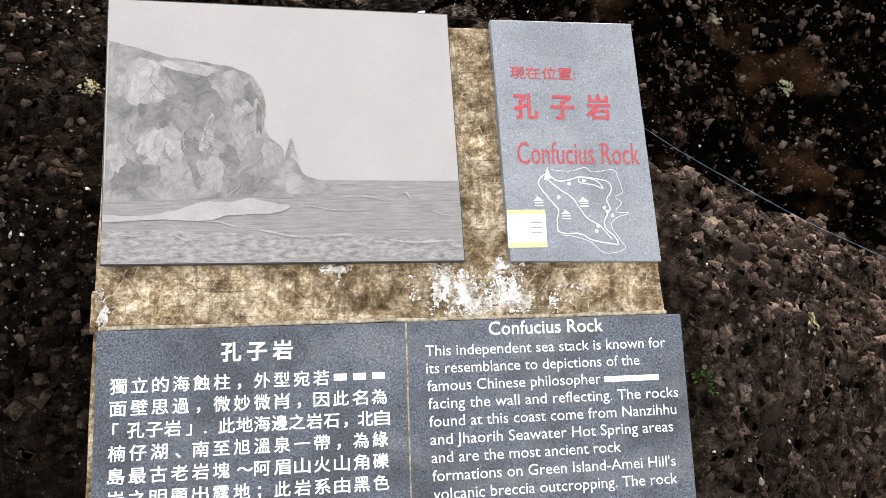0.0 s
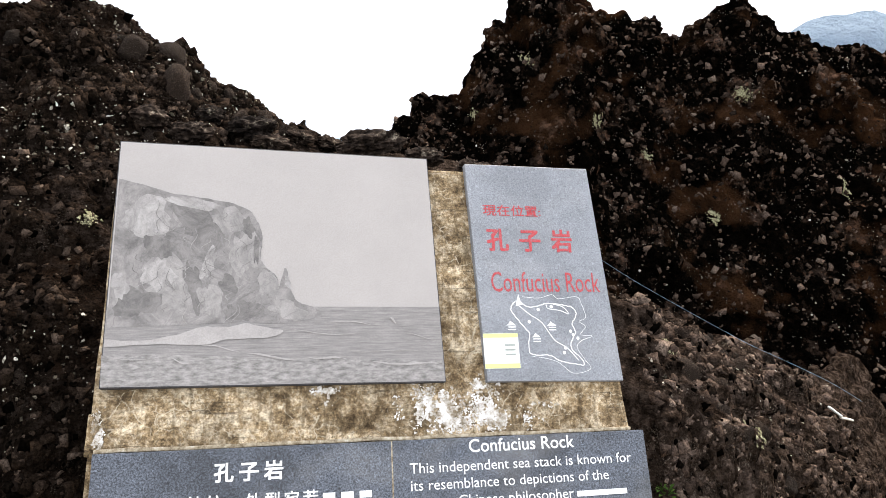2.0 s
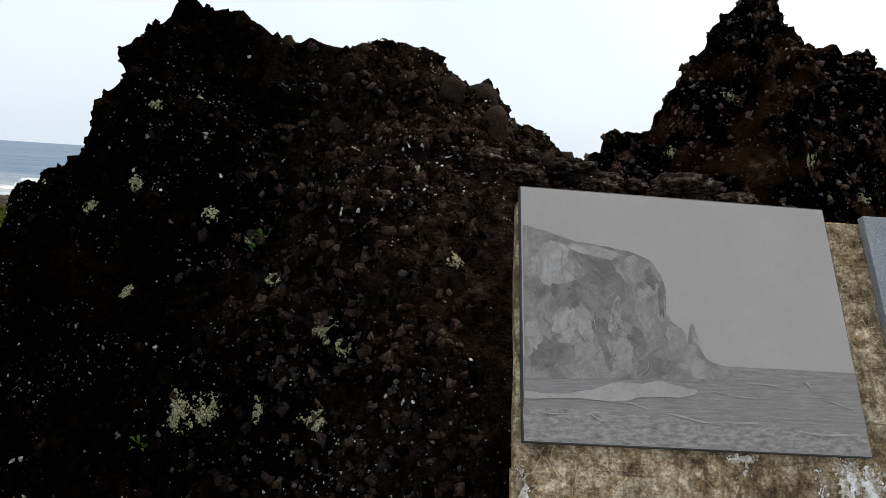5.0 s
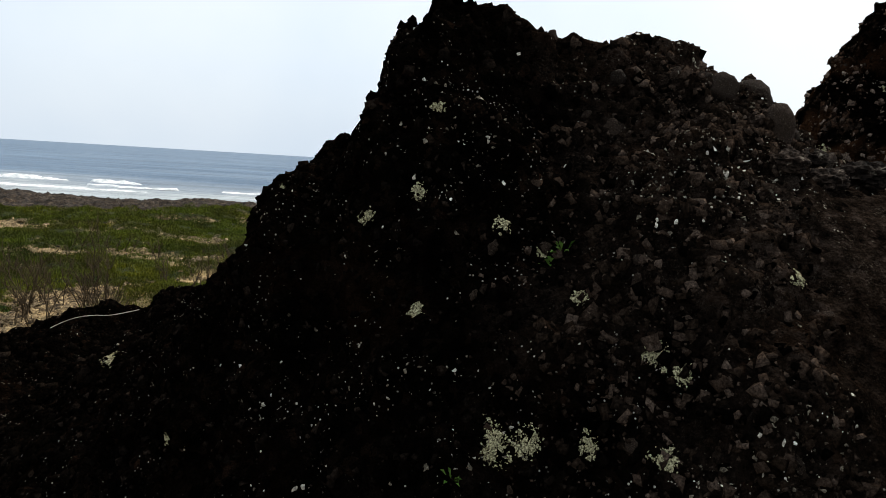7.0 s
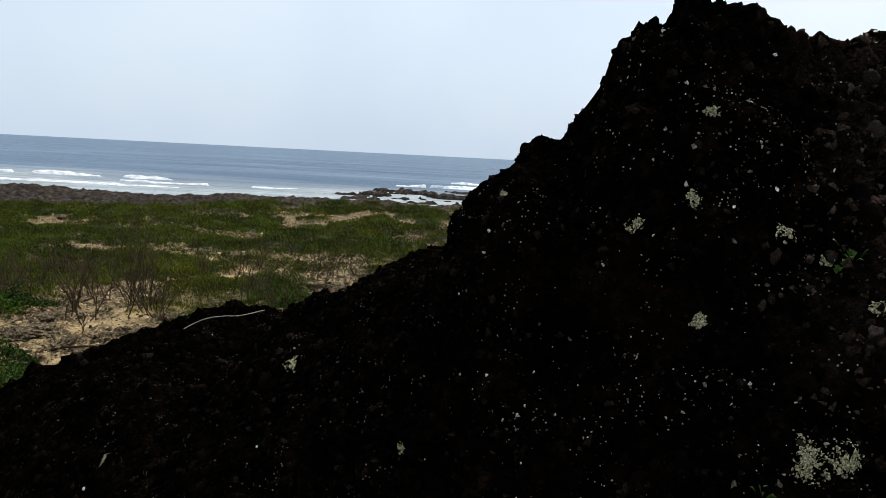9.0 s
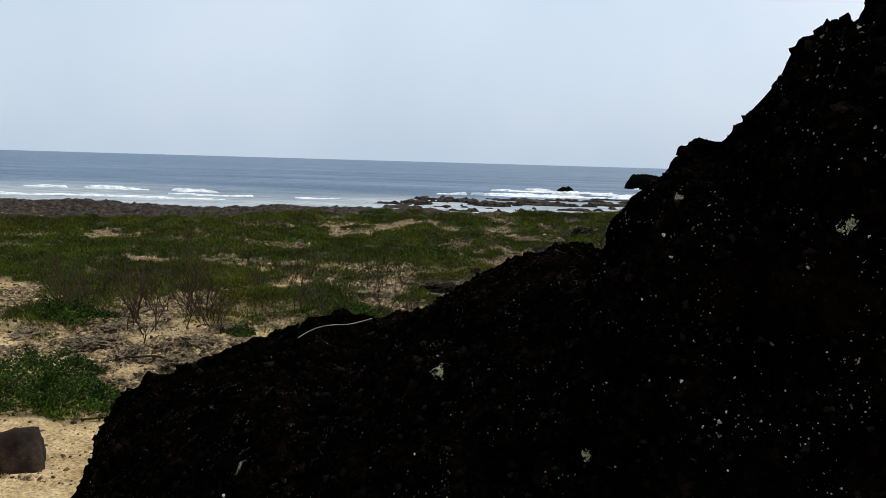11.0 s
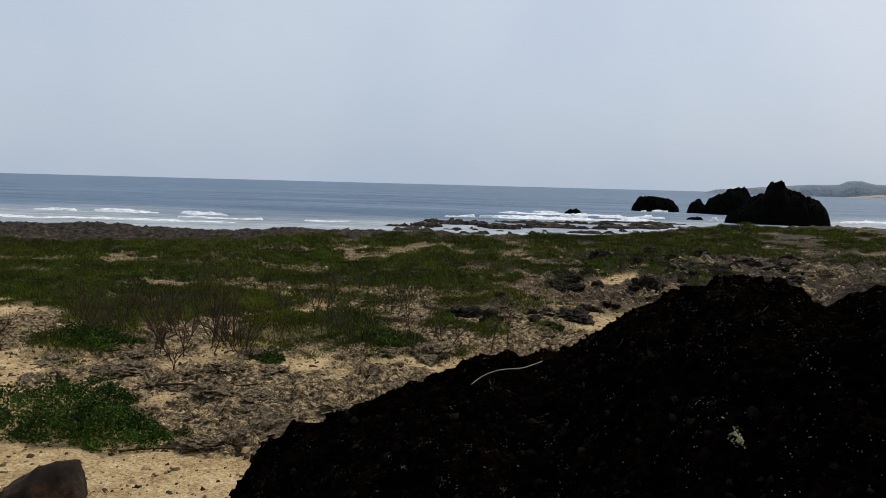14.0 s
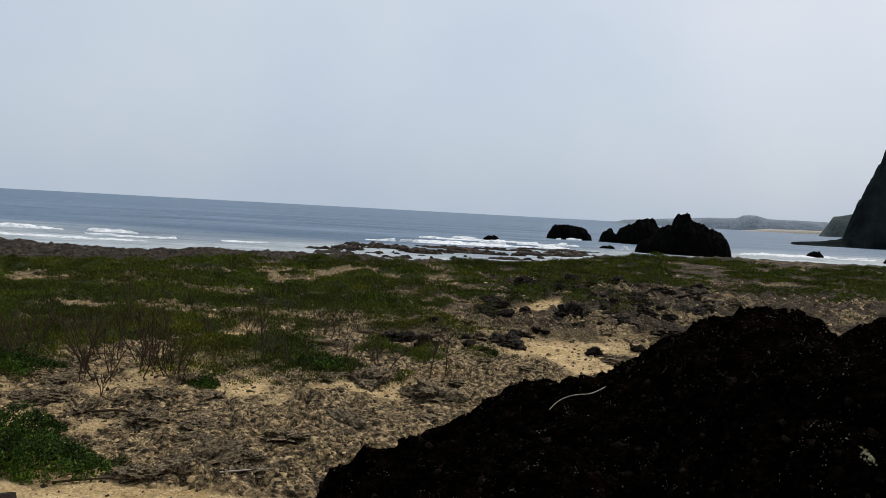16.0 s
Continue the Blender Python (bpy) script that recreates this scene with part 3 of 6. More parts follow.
def build_wave(x0, x1, y0, slant, width, height, seed):
    """A line of breaking water, ragged at both edges."""
    n, k = 240, 7
    u = np.linspace(0, 1, n)
    x = x0 + (x1 - x0) * u
    p = np.stack([x, np.full(n, y0), np.full(n, seed * 3.7)], 1)
    mid = y0 + slant * (x - x0) + 5 * fbm(p, 0.03, 3, seed)
    thick = width * np.clip(0.42 + 2.6 * fbm(p, 0.07, 4, seed + 1), 0, 1.6) * np.sin(math.pi * u) ** 0.3
    lift = height * np.clip(0.4 + 1.3 * fbm(p, 0.16, 4, seed + 2) + 0.3, 0, 2)
    rows = []
    for j in range(k):
        v = j / (k - 1)
        ragged = 0.5 * fbm(np.stack([x, np.full(n, 9.0 * j), 0 * x], 1), 0.5, 3, seed + 5)
        rows.append(np.stack([x, mid + thick * (v - 0.5 + 0.3 * ragged), SEA_Z - 0.03 + lift * math.sin(math.pi * v) * (1 + ragged) * (thick > 0.15 * width)], 1))
    me = raw_mesh("wave", np.concatenate(rows), grid_faces(k, n))
    shade(me)
    me.materials.append(foam_mat)
    return tagged(new("breaking_wave", me), "white foaming line of a breaking wave", "wave", group="breaking waves")


for k, (x0, x1, y0, slant, w, h) in enumerate((
        (-190, -70, 138, 0.06, 7, 0.7), (-150, -62, 117, 0.05, 4, 0.4), (-78, -20, 128, 0.22, 4, 0.4),
        (-40, 25, 168, 0.28, 6, 0.7), (-22, 50, 185, 0.35, 7, 0.8), (-30, 12, 205, 0.1, 4, 0.5), (12, 44, 255, 0.2, 5, 0.6),
        (5, 60, 196, 0.3, 5, 0.5), (50, 125, 215, 0.22, 6, 0.5), (70, 190, 214, 0.1, 5, 0.4),
        (-14, 6, 220, 0.0, 6, 0.5), (30, 70, 236, 0.2, 6, 0.5))):
    build_wave(x0, x1, y0, slant, w, h, 11 * k + 3)

# ---- the rock outcrops ----


def blur(a, sigma, axis):
    if sigma < 0.5:
        return a
    k = int(3 * sigma) + 1
    w = np.exp(-0.5 * (np.arange(-k, k + 1) / sigma) ** 2)
    w /= w.sum()
    pad = [(k, k) if n == axis else (0, 0) for n in range(a.ndim)]
    b = np.pad(a, pad, mode="edge")
    return np.apply_along_axis(lambda v: np.convolve(v, w, "valid"), axis, b)


def loft(xs, nodes, columns, rows, soft_x, soft_s, focus=None):
    """A skin through sections: nodes are (y, z) tables over xs, from the front foot over the crest to the back.
    focus: per node span, how many of the rows fall on it."""
    ys = np.stack([np.interp(columns, xs, ny) for ny, nz in nodes])
    zs = np.stack([np.interp(columns, xs, nz) for ny, nz in nodes])
    step = np.gradient(columns)
    ys, zs = blur(ys, soft_x / np.median(step), 1), blur(zs, soft_x / np.median(step), 1)
    spans = len(nodes) - 1
    share = np.array(focus or [1.0] * spans, float)
    counts = np.maximum(2, (share / share.sum() * rows).astype(int))
    u = np.concatenate([k + np.arange(c) / c for k, c in enumerate(counts)] + [[spans]])
    y = np.stack([np.interp(u, np.arange(spans + 1), ys[:, j]) for j in range(len(columns))], 1)
    z = np.stack([np.interp(u, np.arange(spans + 1), zs[:, j]) for j in range(len(columns))], 1)
    y, z = blur(y, soft_s, 0), blur(z, soft_s, 0)
    return np.stack([np.broadcast_to(columns, y.shape), y, z], -1)


def normals_of(g):
    n = np.cross(np.gradient(g, axis=1), np.gradient(g, axis=0))
    return n / np.maximum(np.linalg.norm(n, axis=-1, keepdims=True), 1e-9)


def lumpy(grid, sizes, seed, keep=None):
    """Pushes the skin out by stones of several sizes, twice so that stones overhang a little."""
    shape = grid.shape
    for amount, kind, freq, octaves in sizes:
        calm = blur(blur(grid, 5.0, 0), 5.0, 1)
        n = normals_of(calm).reshape(-1, 3)
        p = grid.reshape(-1, 3)
        h = fbm(p, freq, octaves, seed) if kind == "swell" else clasts(p, freq, seed) - 0.25
        seed += 13
        h = h * amount
        if keep is not None:
            h = h * keep.reshape(-1)
        grid = (p + n * h[:, None]).reshape(shape)
    return grid


X_A = [-8.5, -7.2, -6.4, -6, -5.6, -5.2, -4.6, -4, -3.4, -2.994, -2.709, -2.525, -2.403, -2.281, -2.118, -1.995, -1.895, -1.694, -1.372, -0.97, -0.747, -0.584, -0.259, 0.045, 0.665, 0.927, 1.085, 1.709, 2.533, 3.564, 4.6]
CREST_Y = [5.6, 5.405, 5.208, 5.16, 5.111, 5.163, 5.415, 5.417, 4.42, 3.733, 3.445, 3.305, 3.265, 3.375, 3.538, 3.078, 2.962, 2.908, 2.918, 3.23, 3.181, 3.23, 3.421, 3.448, 3.35, 2.776, 2.694, 3.045, 3.487, 4.338, 5.3]
CREST_X = [-8.5, -7.2, -6.4, -6, -5.6, -5.2, -4.6, -4.3, -4, -3.4, -2.994, -2.709, -2.566, -2.485, -2.423, -2.342, -2.281, -2.22, -2.158, -2.077, -2.026, -1.99, -1.955, -1.854, -1.754, -1.573, -1.432, -1.272, -1.141, -0.97, -0.818, -0.716, -0.584, -0.462, -0.32, -0.158, -0.056, 0.045, 0.665, 0.927, 1.085, 1.709, 2.224, 2.636, 3.564, 4.6]
CREST_Z = [-4.2, -2.8, -1.513, -0.334, -0.001, 0.051, 0.249, 0.408, 0.251, 0.743, 0.885, 0.981, 1.023, 1.231, 1.428, 1.424, 1.492, 1.438, 1.68, 1.572, 1.626, 2.023, 2.216, 2.016, 2.18, 2.083, 2.085, 2.06, 2.057, 2.149, 2.113, 1.969, 2.032, 1.834, 1.741, 1.628, 1.619, 1.529, 1.463, 1.12, 1.02, 0.8, 0.58, 0.45, 0.3, -0.6]
UP_Y = [4.6, 4.405, 4.208, 4.11, 4.111, 4.213, 4.315, 4.217, 3.62, 3.233, 2.995, 2.855, 2.815, 2.775, 2.708, 2.698, 2.662, 2.608, 2.558, 2.61, 2.521, 2.499, 2.57, 2.59, 2.596, 2.256, 2.244, 2.545, 3.087, 3.838, 4.7]
UP_Z = [-4.6, -3.3, -2.208, -1.75, -0.962, -0.414, 0.191, 0.021, 0.53, 0.565, 0.735, 1.098, 0.943, 1.49, 1.305, 1.401, 1.858, 1.761, 1.426, 1.597, 1.48, 1.42, 1.45, 1.42, 1.38, 1.05, 0.98, 0.64, 0.28, -0.25, -1.1]
MID_Y = [3.6, 3.505, 3.408, 3.31, 3.211, 3.213, 3.315, 3.217, 2.97, 2.783, 2.725, 2.675, 2.645, 2.595, 2.538, 2.498, 2.462, 2.388, 2.278, 2.17, 1.981, 2.049, 2.15, 2.17, 2.226, 1.936, 2.014, 2.275, 2.787, 3.438, 4.1]
MID_Z = [-5.0, -3.8, -2.8, -2.2, -1.6, -1.1, -0.7, -0.35, 0.1, 0.3, 0.42, 0.5, 0.58, 0.66, 0.78, 0.85, 0.95, 1.0, 0.95, 1.02, 0.92, 0.9, 0.9, 0.9, 0.9, 0.78, 0.78, 0.48, 0.13, -0.5, -1.4]
HUMP_Y = [6.6, 6.305, 6.008, 5.96, 5.911, 5.963, 6.215, 6.317, 6.42, 6.483, 6.495, 6.505, 6.515, 6.525, 6.538, 6.548, 6.552, 6.558, 6.518, 6.33, 6.141, 5.949, 5.77, 5.59, 5.246, 4.276, 4.094, 4.345, 4.787, 5.438, 6.3]
HUMP_Z = [-4.9, -3.6, -2.3, -1.4, -0.75, -0.272, 0.239, 0.221, 0.648, 0.825, 0.924, 0.963, 0.872, 0.949, 0.765, 0.734, 0.709, 0.871, 0.959, 0.95, 0.9, 0.85, 0.8, 0.7, 0.6, 0.4, 0.3, 0.1, -0.3, -0.8, -1.6]


def outcrop_skin():
    xs = np.arange(-8.5, 4.61, 0.02)
    cy, uy, uz, my, mz, hy, hz = (np.interp(xs, X_A, v) for v in (CREST_Y, UP_Y, UP_Z, MID_Y, MID_Z, HUMP_Y, HUMP_Z))
    cz = np.interp(xs, CREST_X, CREST_Z)
    nodes = [(my - 0.75, mz - 3.0), (my - 0.4, mz - 1.1), (my, mz), (uy, uz), (cy, cz), ((cy + hy) / 2, np.minimum(cz, hz) - 0.28), (hy, hz), (hy + 1.3, hz - 1.3), (hy + 3.2, hz * 0 - 6.4)]
    columns = np.concatenate([np.arange(-8.5, -3.2, 0.024), np.arange(-3.2, 1.7, 0.0115), np.arange(1.7, 4.6, 0.022)])
    grid = loft(xs, nodes, columns, 430, 0.045, 5.0, (0.35, 0.9, 1.0, 1.2, 1.15, 0.5, 0.6, 0.35, 0.2))
    # the skin behind the sign stays clear of the concrete
    x, z = grid[..., 0], grid[..., 2]
    behind = smooth(-0.70, -0.56, x) * smooth(1.0, 0.86, x) * smooth(1.6, 1.4, z)
    keep = 1 - 0.85 * behind
    grid = lumpy(grid, ((0.08, "swell", 1.4, 3), (0.055, "swell", 4.0, 3), (0.075, "stone", 5.0, 1), (0.065, "stone", 10.0, 1), (0.04, "stone", 19.0, 1), (0.02, "stone", 37.0, 1), (0.008, "swell", 45.0, 2)), 3, keep)
    return blur(blur(grid, 0.9, 0), 0.9, 1)


def build_outcrop():
    grid = outcrop_skin()
    me = raw_mesh("outcrop", grid.reshape(-1, 3), grid_faces(*grid.shape[:2])[:, ::-1])
    shade(me)
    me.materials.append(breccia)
    return tagged(new("breccia_outcrop", me), "rugged dark volcanic breccia outcrop, blackened by painted shade, with pale flecks", "rock"), grid


outcrop, outcrop_grid = build_outcrop()

X_B = [-0.6, 0.2, 0.75, 1.17, 1.46, 1.95, 2.08, 2.5, 2.66, 2.86, 3.15, 3.5, 3.66, 4.2, 4.95, 5.28, 5.9, 6.25, 6.9, 8.3, 11.0, 15.0, 20.0]
CREST_B = [-1.2, 0.3, 1.363, 1.715, 2.241, 2.279, 2.32, 3.215, 3.115, 3.542, 4.193, 4.101, 3.355, 3.281, 3.131, 3.37, 3.67, 3.487, 3.449, 3.261, 2.9, 2.5, 1.5]


def crag_skin():
    xb, cb = np.array(X_B), np.array(CREST_B)
    one = np.ones(len(xb))
    out = smooth(3, 12, xb) * 1.5
    nodes = [(4.2 * one - out, -6.4 * one), (4.9 * one - out, -3.2 * one), (6.3 * one - out, -0.9 + 0 * cb), (7.6 * one - 0.6 * out, 0.38 * cb), (8.5 * one - 0.2 * out, 0.78 * cb), (9.1 * one, cb), (10.2 * one, cb - 0.9), (12.5 * one, -6.4 * one)]
    columns = np.concatenate([np.arange(-0.6, 9.0, 0.028), np.arange(9.0, 20.0, 0.08)])
    grid = loft(xb, nodes, columns, 250, 0.03, 2.5, (0.3, 0.8, 1.2, 1.4, 1.4, 0.5, 0.4))
    grid = lumpy(grid, ((0.35, "swell", 0.55, 3), (0.2, "swell", 1.6, 3), (0.18, "stone", 3.2, 1), (0.10, "stone", 6.5, 1), (0.06, "stone", 13.0, 1)), 77)
    # the crag stands turned a little against the path
    return turned(grid)


def turned(p):
    c, sn = 0.8 * math.cos(radians(2.7)), 0.8 * math.sin(radians(2.7))
    x, y = p[..., 0] + 0.284, p[..., 1] + 0.109
    return np.stack([x * c - y * sn - 0.277, x * sn + y * c + 0.075, 0.313 + 0.8 * p[..., 2]], -1)


def build_rear_rock():
    grid = crag_skin()
    me = raw_mesh("rear_rock", grid.reshape(-1, 3), grid_faces(*grid.shape[:2])[:, ::-1])
    shade(me)
    me.materials.append(far_breccia)
    return tagged(new("breccia_crag", me), "tall dark brown breccia crag behind the sign", "rock"), grid


crag, crag_grid = build_rear_rock()


CHIP = np.array([(-1, -1, -1), (1, -1, -1), (1, 1, -1), (-1, 1, -1), (-.8, -.7, 1), (.7, -.8, 1), (.8, .7, .9), (-.7, .8, 1)], float)
CHIP_FACES = np.array([(3, 2, 1, 0), (0, 1, 5, 4), (1, 2, 6, 5), (2, 3, 7, 6), (3, 0, 4, 7), (4, 5, 6, 7)])


def chip_mesh(name, where, size, rng2, flat=0.7):
    """Many small broken stones in one mesh, each turned its own way."""
    n = len(where)
    q = rng2.normal(size=(n, 4))
    q /= np.linalg.norm(q, axis=1, keepdims=True)
    w, x, y, z = q.T
    turn = np.stack([1 - 2 * (y * y + z * z), 2 * (x * y - z * w), 2 * (x * z + y * w), 2 * (x * y + z * w), 1 - 2 * (x * x + z * z), 2 * (y * z - x * w),
                     2 * (x * z - y * w), 2 * (y * z + x * w), 1 - 2 * (x * x + y * y)], 1).reshape(n, 3, 3)
    v = CHIP[None] * rng2.uniform(0.6, 1.15, (n, 8, 3)) * np.stack([np.ones(n), rng2.uniform(0.6, 1, n), flat * rng2.uniform(0.5, 1, n)], 1)[:, None]
    v = np.einsum("nij,nkj->nki", turn, v) * size[:, None, None] * 0.75 + where[:, None]
    return shade(raw_mesh(name, v.reshape(-1, 3), (CHIP_FACES[None] + 8 * np.arange(n)[:, None, None]).reshape(-1, 4)))


def skin_points(grid, density, count, rng2):
    """Random places on a skin: position and outward normal, as dense as the field given per corner."""
    du, dv = np.gradient(grid, axis=0), np.gradient(grid, axis=1)
    area = np.linalg.norm(np.cross(du, dv), axis=-1) * density
    pick = rng2.choice(area.size, count, p=(area / area.sum()).ravel())
    n = normals_of(blur(blur(grid, 2.0, 0), 2.0, 1)).reshape(-1, 3)[pick]
    jitter = rng2.uniform(-0.5, 0.5, (count, 2))
    p = grid.reshape(-1, 3)[pick] + du.reshape(-1, 3)[pick] * jitter[:, :1] + dv.reshape(-1, 3)[pick] * jitter[:, 1:]
    return p, n


def scale_mesh(name, where, normal, size, rng2, lift=0.25):
    """Thin ragged crusts that lie on a skin, domed towards their middle."""
    n, k = len(where), 7
    side = np.cross(normal, rng2.normal(size=(n, 3)))
    side /= np.maximum(np.linalg.norm(side, axis=1, keepdims=True), 1e-6)
    other = np.cross(normal, side)
    th = np.linspace(0, 2 * math.pi, k + 1)[:-1][None] + rng2.uniform(-0.3, 0.3, (n, k))
    rad = size[:, None] * rng2.uniform(0.35, 1.15, (n, k))
    thin = rng2.uniform(0.35, 1.0, (n, 1))
    rim = where[:, None] + side[:, None] * (rad * np.cos(th))[..., None] + other[:, None] * (rad * thin * np.sin(th))[..., None] - normal[:, None] * (size * rng2.uniform(-0.15, 0.25, n))[:, None, None]
    top = where + normal * (size * lift * rng2.uniform(0.4, 1.6, n))[:, None]
    v = np.concatenate([rim, top[:, None]], 1)
    f = np.array([(j, (j + 1) % k, k) for j in range(k)])
    return raw_mesh(name, v.reshape(-1, 3), (f[None] + (k + 1) * np.arange(n)[:, None, None]).reshape(-1, 3))


def crust_on(parent, grid, density, count, low, high, material, name, label, seed, lift=0.25):
    r = np.random.default_rng(seed)
    p, n = skin_points(grid, density, count, r)
    size = low * (high / low) ** (r.random(count) ** 3.2)
    return tagged(part(name, scale_mesh(name, p + n * 0.002, n, size, r, lift), material, parent, label), kind="stuff")


def stones_on(parent, grid, density, count, low, high, material, name, label, seed, sink=0.25):
    r = np.random.default_rng(seed)
    p, n = skin_points(grid, density, count, r)
    size = low * (high / low) ** (r.random(count) ** 2.2)
    me = chip_mesh(name, p - n * size[:, None] * sink, size, r)
    return tagged(part(name, me, material, parent, label), kind="stuff")


ox, oy, oz = outcrop_grid[..., 0], outcrop_grid[..., 1], outcrop_grid[..., 2]
rows_front = np.arange(outcrop_grid.shape[0])[:, None] / outcrop_grid.shape[0]
clear = 1 - smooth(-0.66, -0.60, ox) * smooth(0.97, 0.91, ox) * smooth(1.62, 1.50, oz)
lit = clear * (oz > -1.3) * smooth(0.12, 0.16, rows_front) * smooth(0.86, 0.8, rows_front)
near_part = smooth(-3.4, -3.0, ox) * smooth(2.9, 2.3, ox) * (0.35 + 0.65 * (rows_front < 0.66))
far_part = smooth(-2.9, -3.4, ox)
patchy = fbm(outcrop_grid.reshape(-1, 3), 1.7, 3, 88).reshape(ox.shape)
# the west takes the shade-dark chips, the east the brown and lighter ones
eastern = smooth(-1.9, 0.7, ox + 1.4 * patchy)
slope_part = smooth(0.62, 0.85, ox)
stones_on(outcrop, outcrop_grid, lit * near_part * (1 - 0.8 * eastern), 15000, 0.006, 0.034, shaded_chips, "black_rubble", "small broken dark stones with shade in their black tone", 1)
stones_on(outcrop, outcrop_grid, lit * near_part * eastern * (1 - slope_part), 7000, 0.006, 0.038, dim_brown_chips, "brown_rubble", "small broken dark brown stones", 2)
stones_on(outcrop, outcrop_grid, lit * near_part * slope_part, 5500, 0.007, 0.042, lit_brown_chips, "brown_rubble", "small broken brown stones", 8)
stones_on(outcrop, outcrop_grid, lit * far_part, 9000, 0.010, 0.055, shaded_chips, "black_rubble", "small broken dark stones with shade in their black tone", 3)
# real pale flecks, thickened left of the sign to paint small highlights
fleck_share = (smooth(0.08, 0.34, fbm(outcrop_grid.reshape(-1, 3), 3.1, 4, 89)).reshape(ox.shape) + 0.02) * (0.025 + 0.975 * smooth(-3.0, -1.3, ox) + 1.2 * smooth(-1.5, -1.1, ox) * smooth(0.5, -0.2, ox))
crust_on(outcrop, outcrop_grid, lit * near_part * fleck_share, 4600, 0.0022, 0.014, pale_chips, "mineral_crust", "pale grey mineral flecks", 4, 0.6)
crust_on(outcrop, outcrop_grid, lit * far_part * fleck_share, 180, 0.003, 0.015, pale_chips, "mineral_crust", "pale grey mineral flecks", 5, 0.6)
crag_front = np.broadcast_to((np.arange(crag_grid.shape[0])[:, None] / crag_grid.shape[0]) < 0.93, crag_grid.shape[:2]) * (crag_grid[..., 2] > -1.0) * (crag_grid[..., 0] < 10.5)
stones_on(crag, crag_grid, crag_front * 1.0, 14000, 0.012, 0.06, lit_brown_chips, "brown_rubble", "small broken brown stones", 6)
crag_chalk = smooth(-0.05, 0.30, fbm(crag_grid.reshape(-1, 3), 1.1, 4, 90)).reshape(crag_grid.shape[:2]) + 0.15
crust_on(crag, crag_grid, crag_front * crag_chalk, 3000, 0.004, 0.018, pale_chips, "mineral_crust", "pale grey mineral flecks", 7, 0.6)


def lichen_on(grid, centre, radius, parent, seed, squash=1.0, grain=0.0042, label="pale grey-green lichen crust"):
    """A crust of many small scales round a place on the skin, thinning out to its edge."""
    p = grid.reshape(-1, 3)
    d = np.linalg.norm((p - centre) * (1, 0.5, squash), axis=1) / radius
    k = int(np.argmin(d))
    d = np.linalg.norm((p - p[k]) * (1, 0.5, squash), axis=1) / radius
    d = d + 0.9 * fbm(p, 0.6 / radius, 3, seed)
    density = np.exp(-3.0 * d ** 2) * (d < 1.25)
    count = int(170 * (radius / grain / 8) ** 2) + 60
    return crust_on(parent, grid, density.reshape(grid.shape[:2]), count, grain * 0.8, grain * 2.6, lichen, "lichen_patch", label, seed, 0.3)


for k, (c, r, s) in enumerate((((-1.475, 2.22, 0.82), 0.055, 0.7), ((-1.385, 2.22, 0.83), 0.05, 0.9), ((-1.062, 2.2, 1.092), 0.052, 1.1), ((-1.005, 2.2, 1.045), 0.026, 1.0),
                               ((-1.688, 2.59, 1.70), 0.035, 1.6), ((-1.733, 2.49, 1.455), 0.04, 0.8), ((-1.492, 2.52, 1.364), 0.04, 1.0), ((-1.884, 2.53, 1.363), 0.036, 0.9), ((-1.36, 2.5, 1.30), 0.035, 1.2),
                               ((-3.231, 3.48, 0.568), 0.05, 1.0), ((-2.572, 2.76, 0.536), 0.03, 1.0), ((-1.726, 2.40, 1.107), 0.032, 1.2), ((-1.261, 2.48, 1.179), 0.034, 1.0), ((1.42, 2.2, 0.66), 0.05, 1.0), ((1.10, 2.15, 0.97), 0.04, 1.0), ((-0.70, 2.33, 1.29), 0.035, 0.8), ((-1.20, 2.25, 0.83), 0.035, 0.8), ((-1.06, 2.2, 0.86), 0.04, 1.3), ((-2.281, 3.09, 1.378), 0.03, 0.7), ((-4.40, 4.4, -0.38), 0.05, 1.0))):
    lichen_on(outcrop_grid, c, r * (0.8 if c[2] < 1.15 and c[0] > -2 else 0.55), outcrop, 50 + k, s)

for k, (c, r) in enumerate((((3.4, 8.6, 1.9), 0.16), ((4.2, 8.3, 1.4), 0.18), ((2.8, 8.6, 2.6), 0.14), ((5.6, 8.2, 2.3), 0.2), ((3.0, 8.2, 1.2), 0.14), ((6.4, 7.6, 1.2), 0.2), ((4.9, 7.9, 0.8), 0.16), ((2.2, 8.6, 1.9), 0.12))):
    lichen_on(crag_grid, turned(np.array(c)), r * 0.4, crag, 90 + k, 1.0, 0.009, "pale grey lichen crust")


def angular_stone(seed):
    """A blunt broken stone, worn round, with a few flat faces."""
    r = random.Random(seed)
    bm = bmesh.new()
    bmesh.ops.create_icosphere(bm, subdivisions=3, radius=1)
    off = Vector((seed * 2.3, seed, 7))
    for v in bm.verts:
        d = v.co.normalized()
        h = 1 + 0.35 * noise.noise(d * 1.2 + off) - 0.22 * abs(noise.noise(d * 3.1 + off)) + 0.10 * noise.noise(d * 7 + off)
        v.co = Vector((d.x * 1.1, d.y * 0.85, d.z * 0.66)) * h
    for k in range(5):
        n = Vector((r.gauss(0, 1), r.gauss(0, 1), r.gauss(0, 1))).normalized()
        reach = 0.78 * max(v.co.dot(n) for v in bm.verts)
        for v in bm.verts:
            over = v.co.dot(n) - reach
            if over > 0:
                v.co -= n * over * 0.8
    me = bpy.data.meshes.new("stone")
    bm.to_mesh(me)
    bm.free()
    shade(me)
    me.materials.append(stone_skin)
    return me


STONES = [angular_stone(k) for k in range(9)]


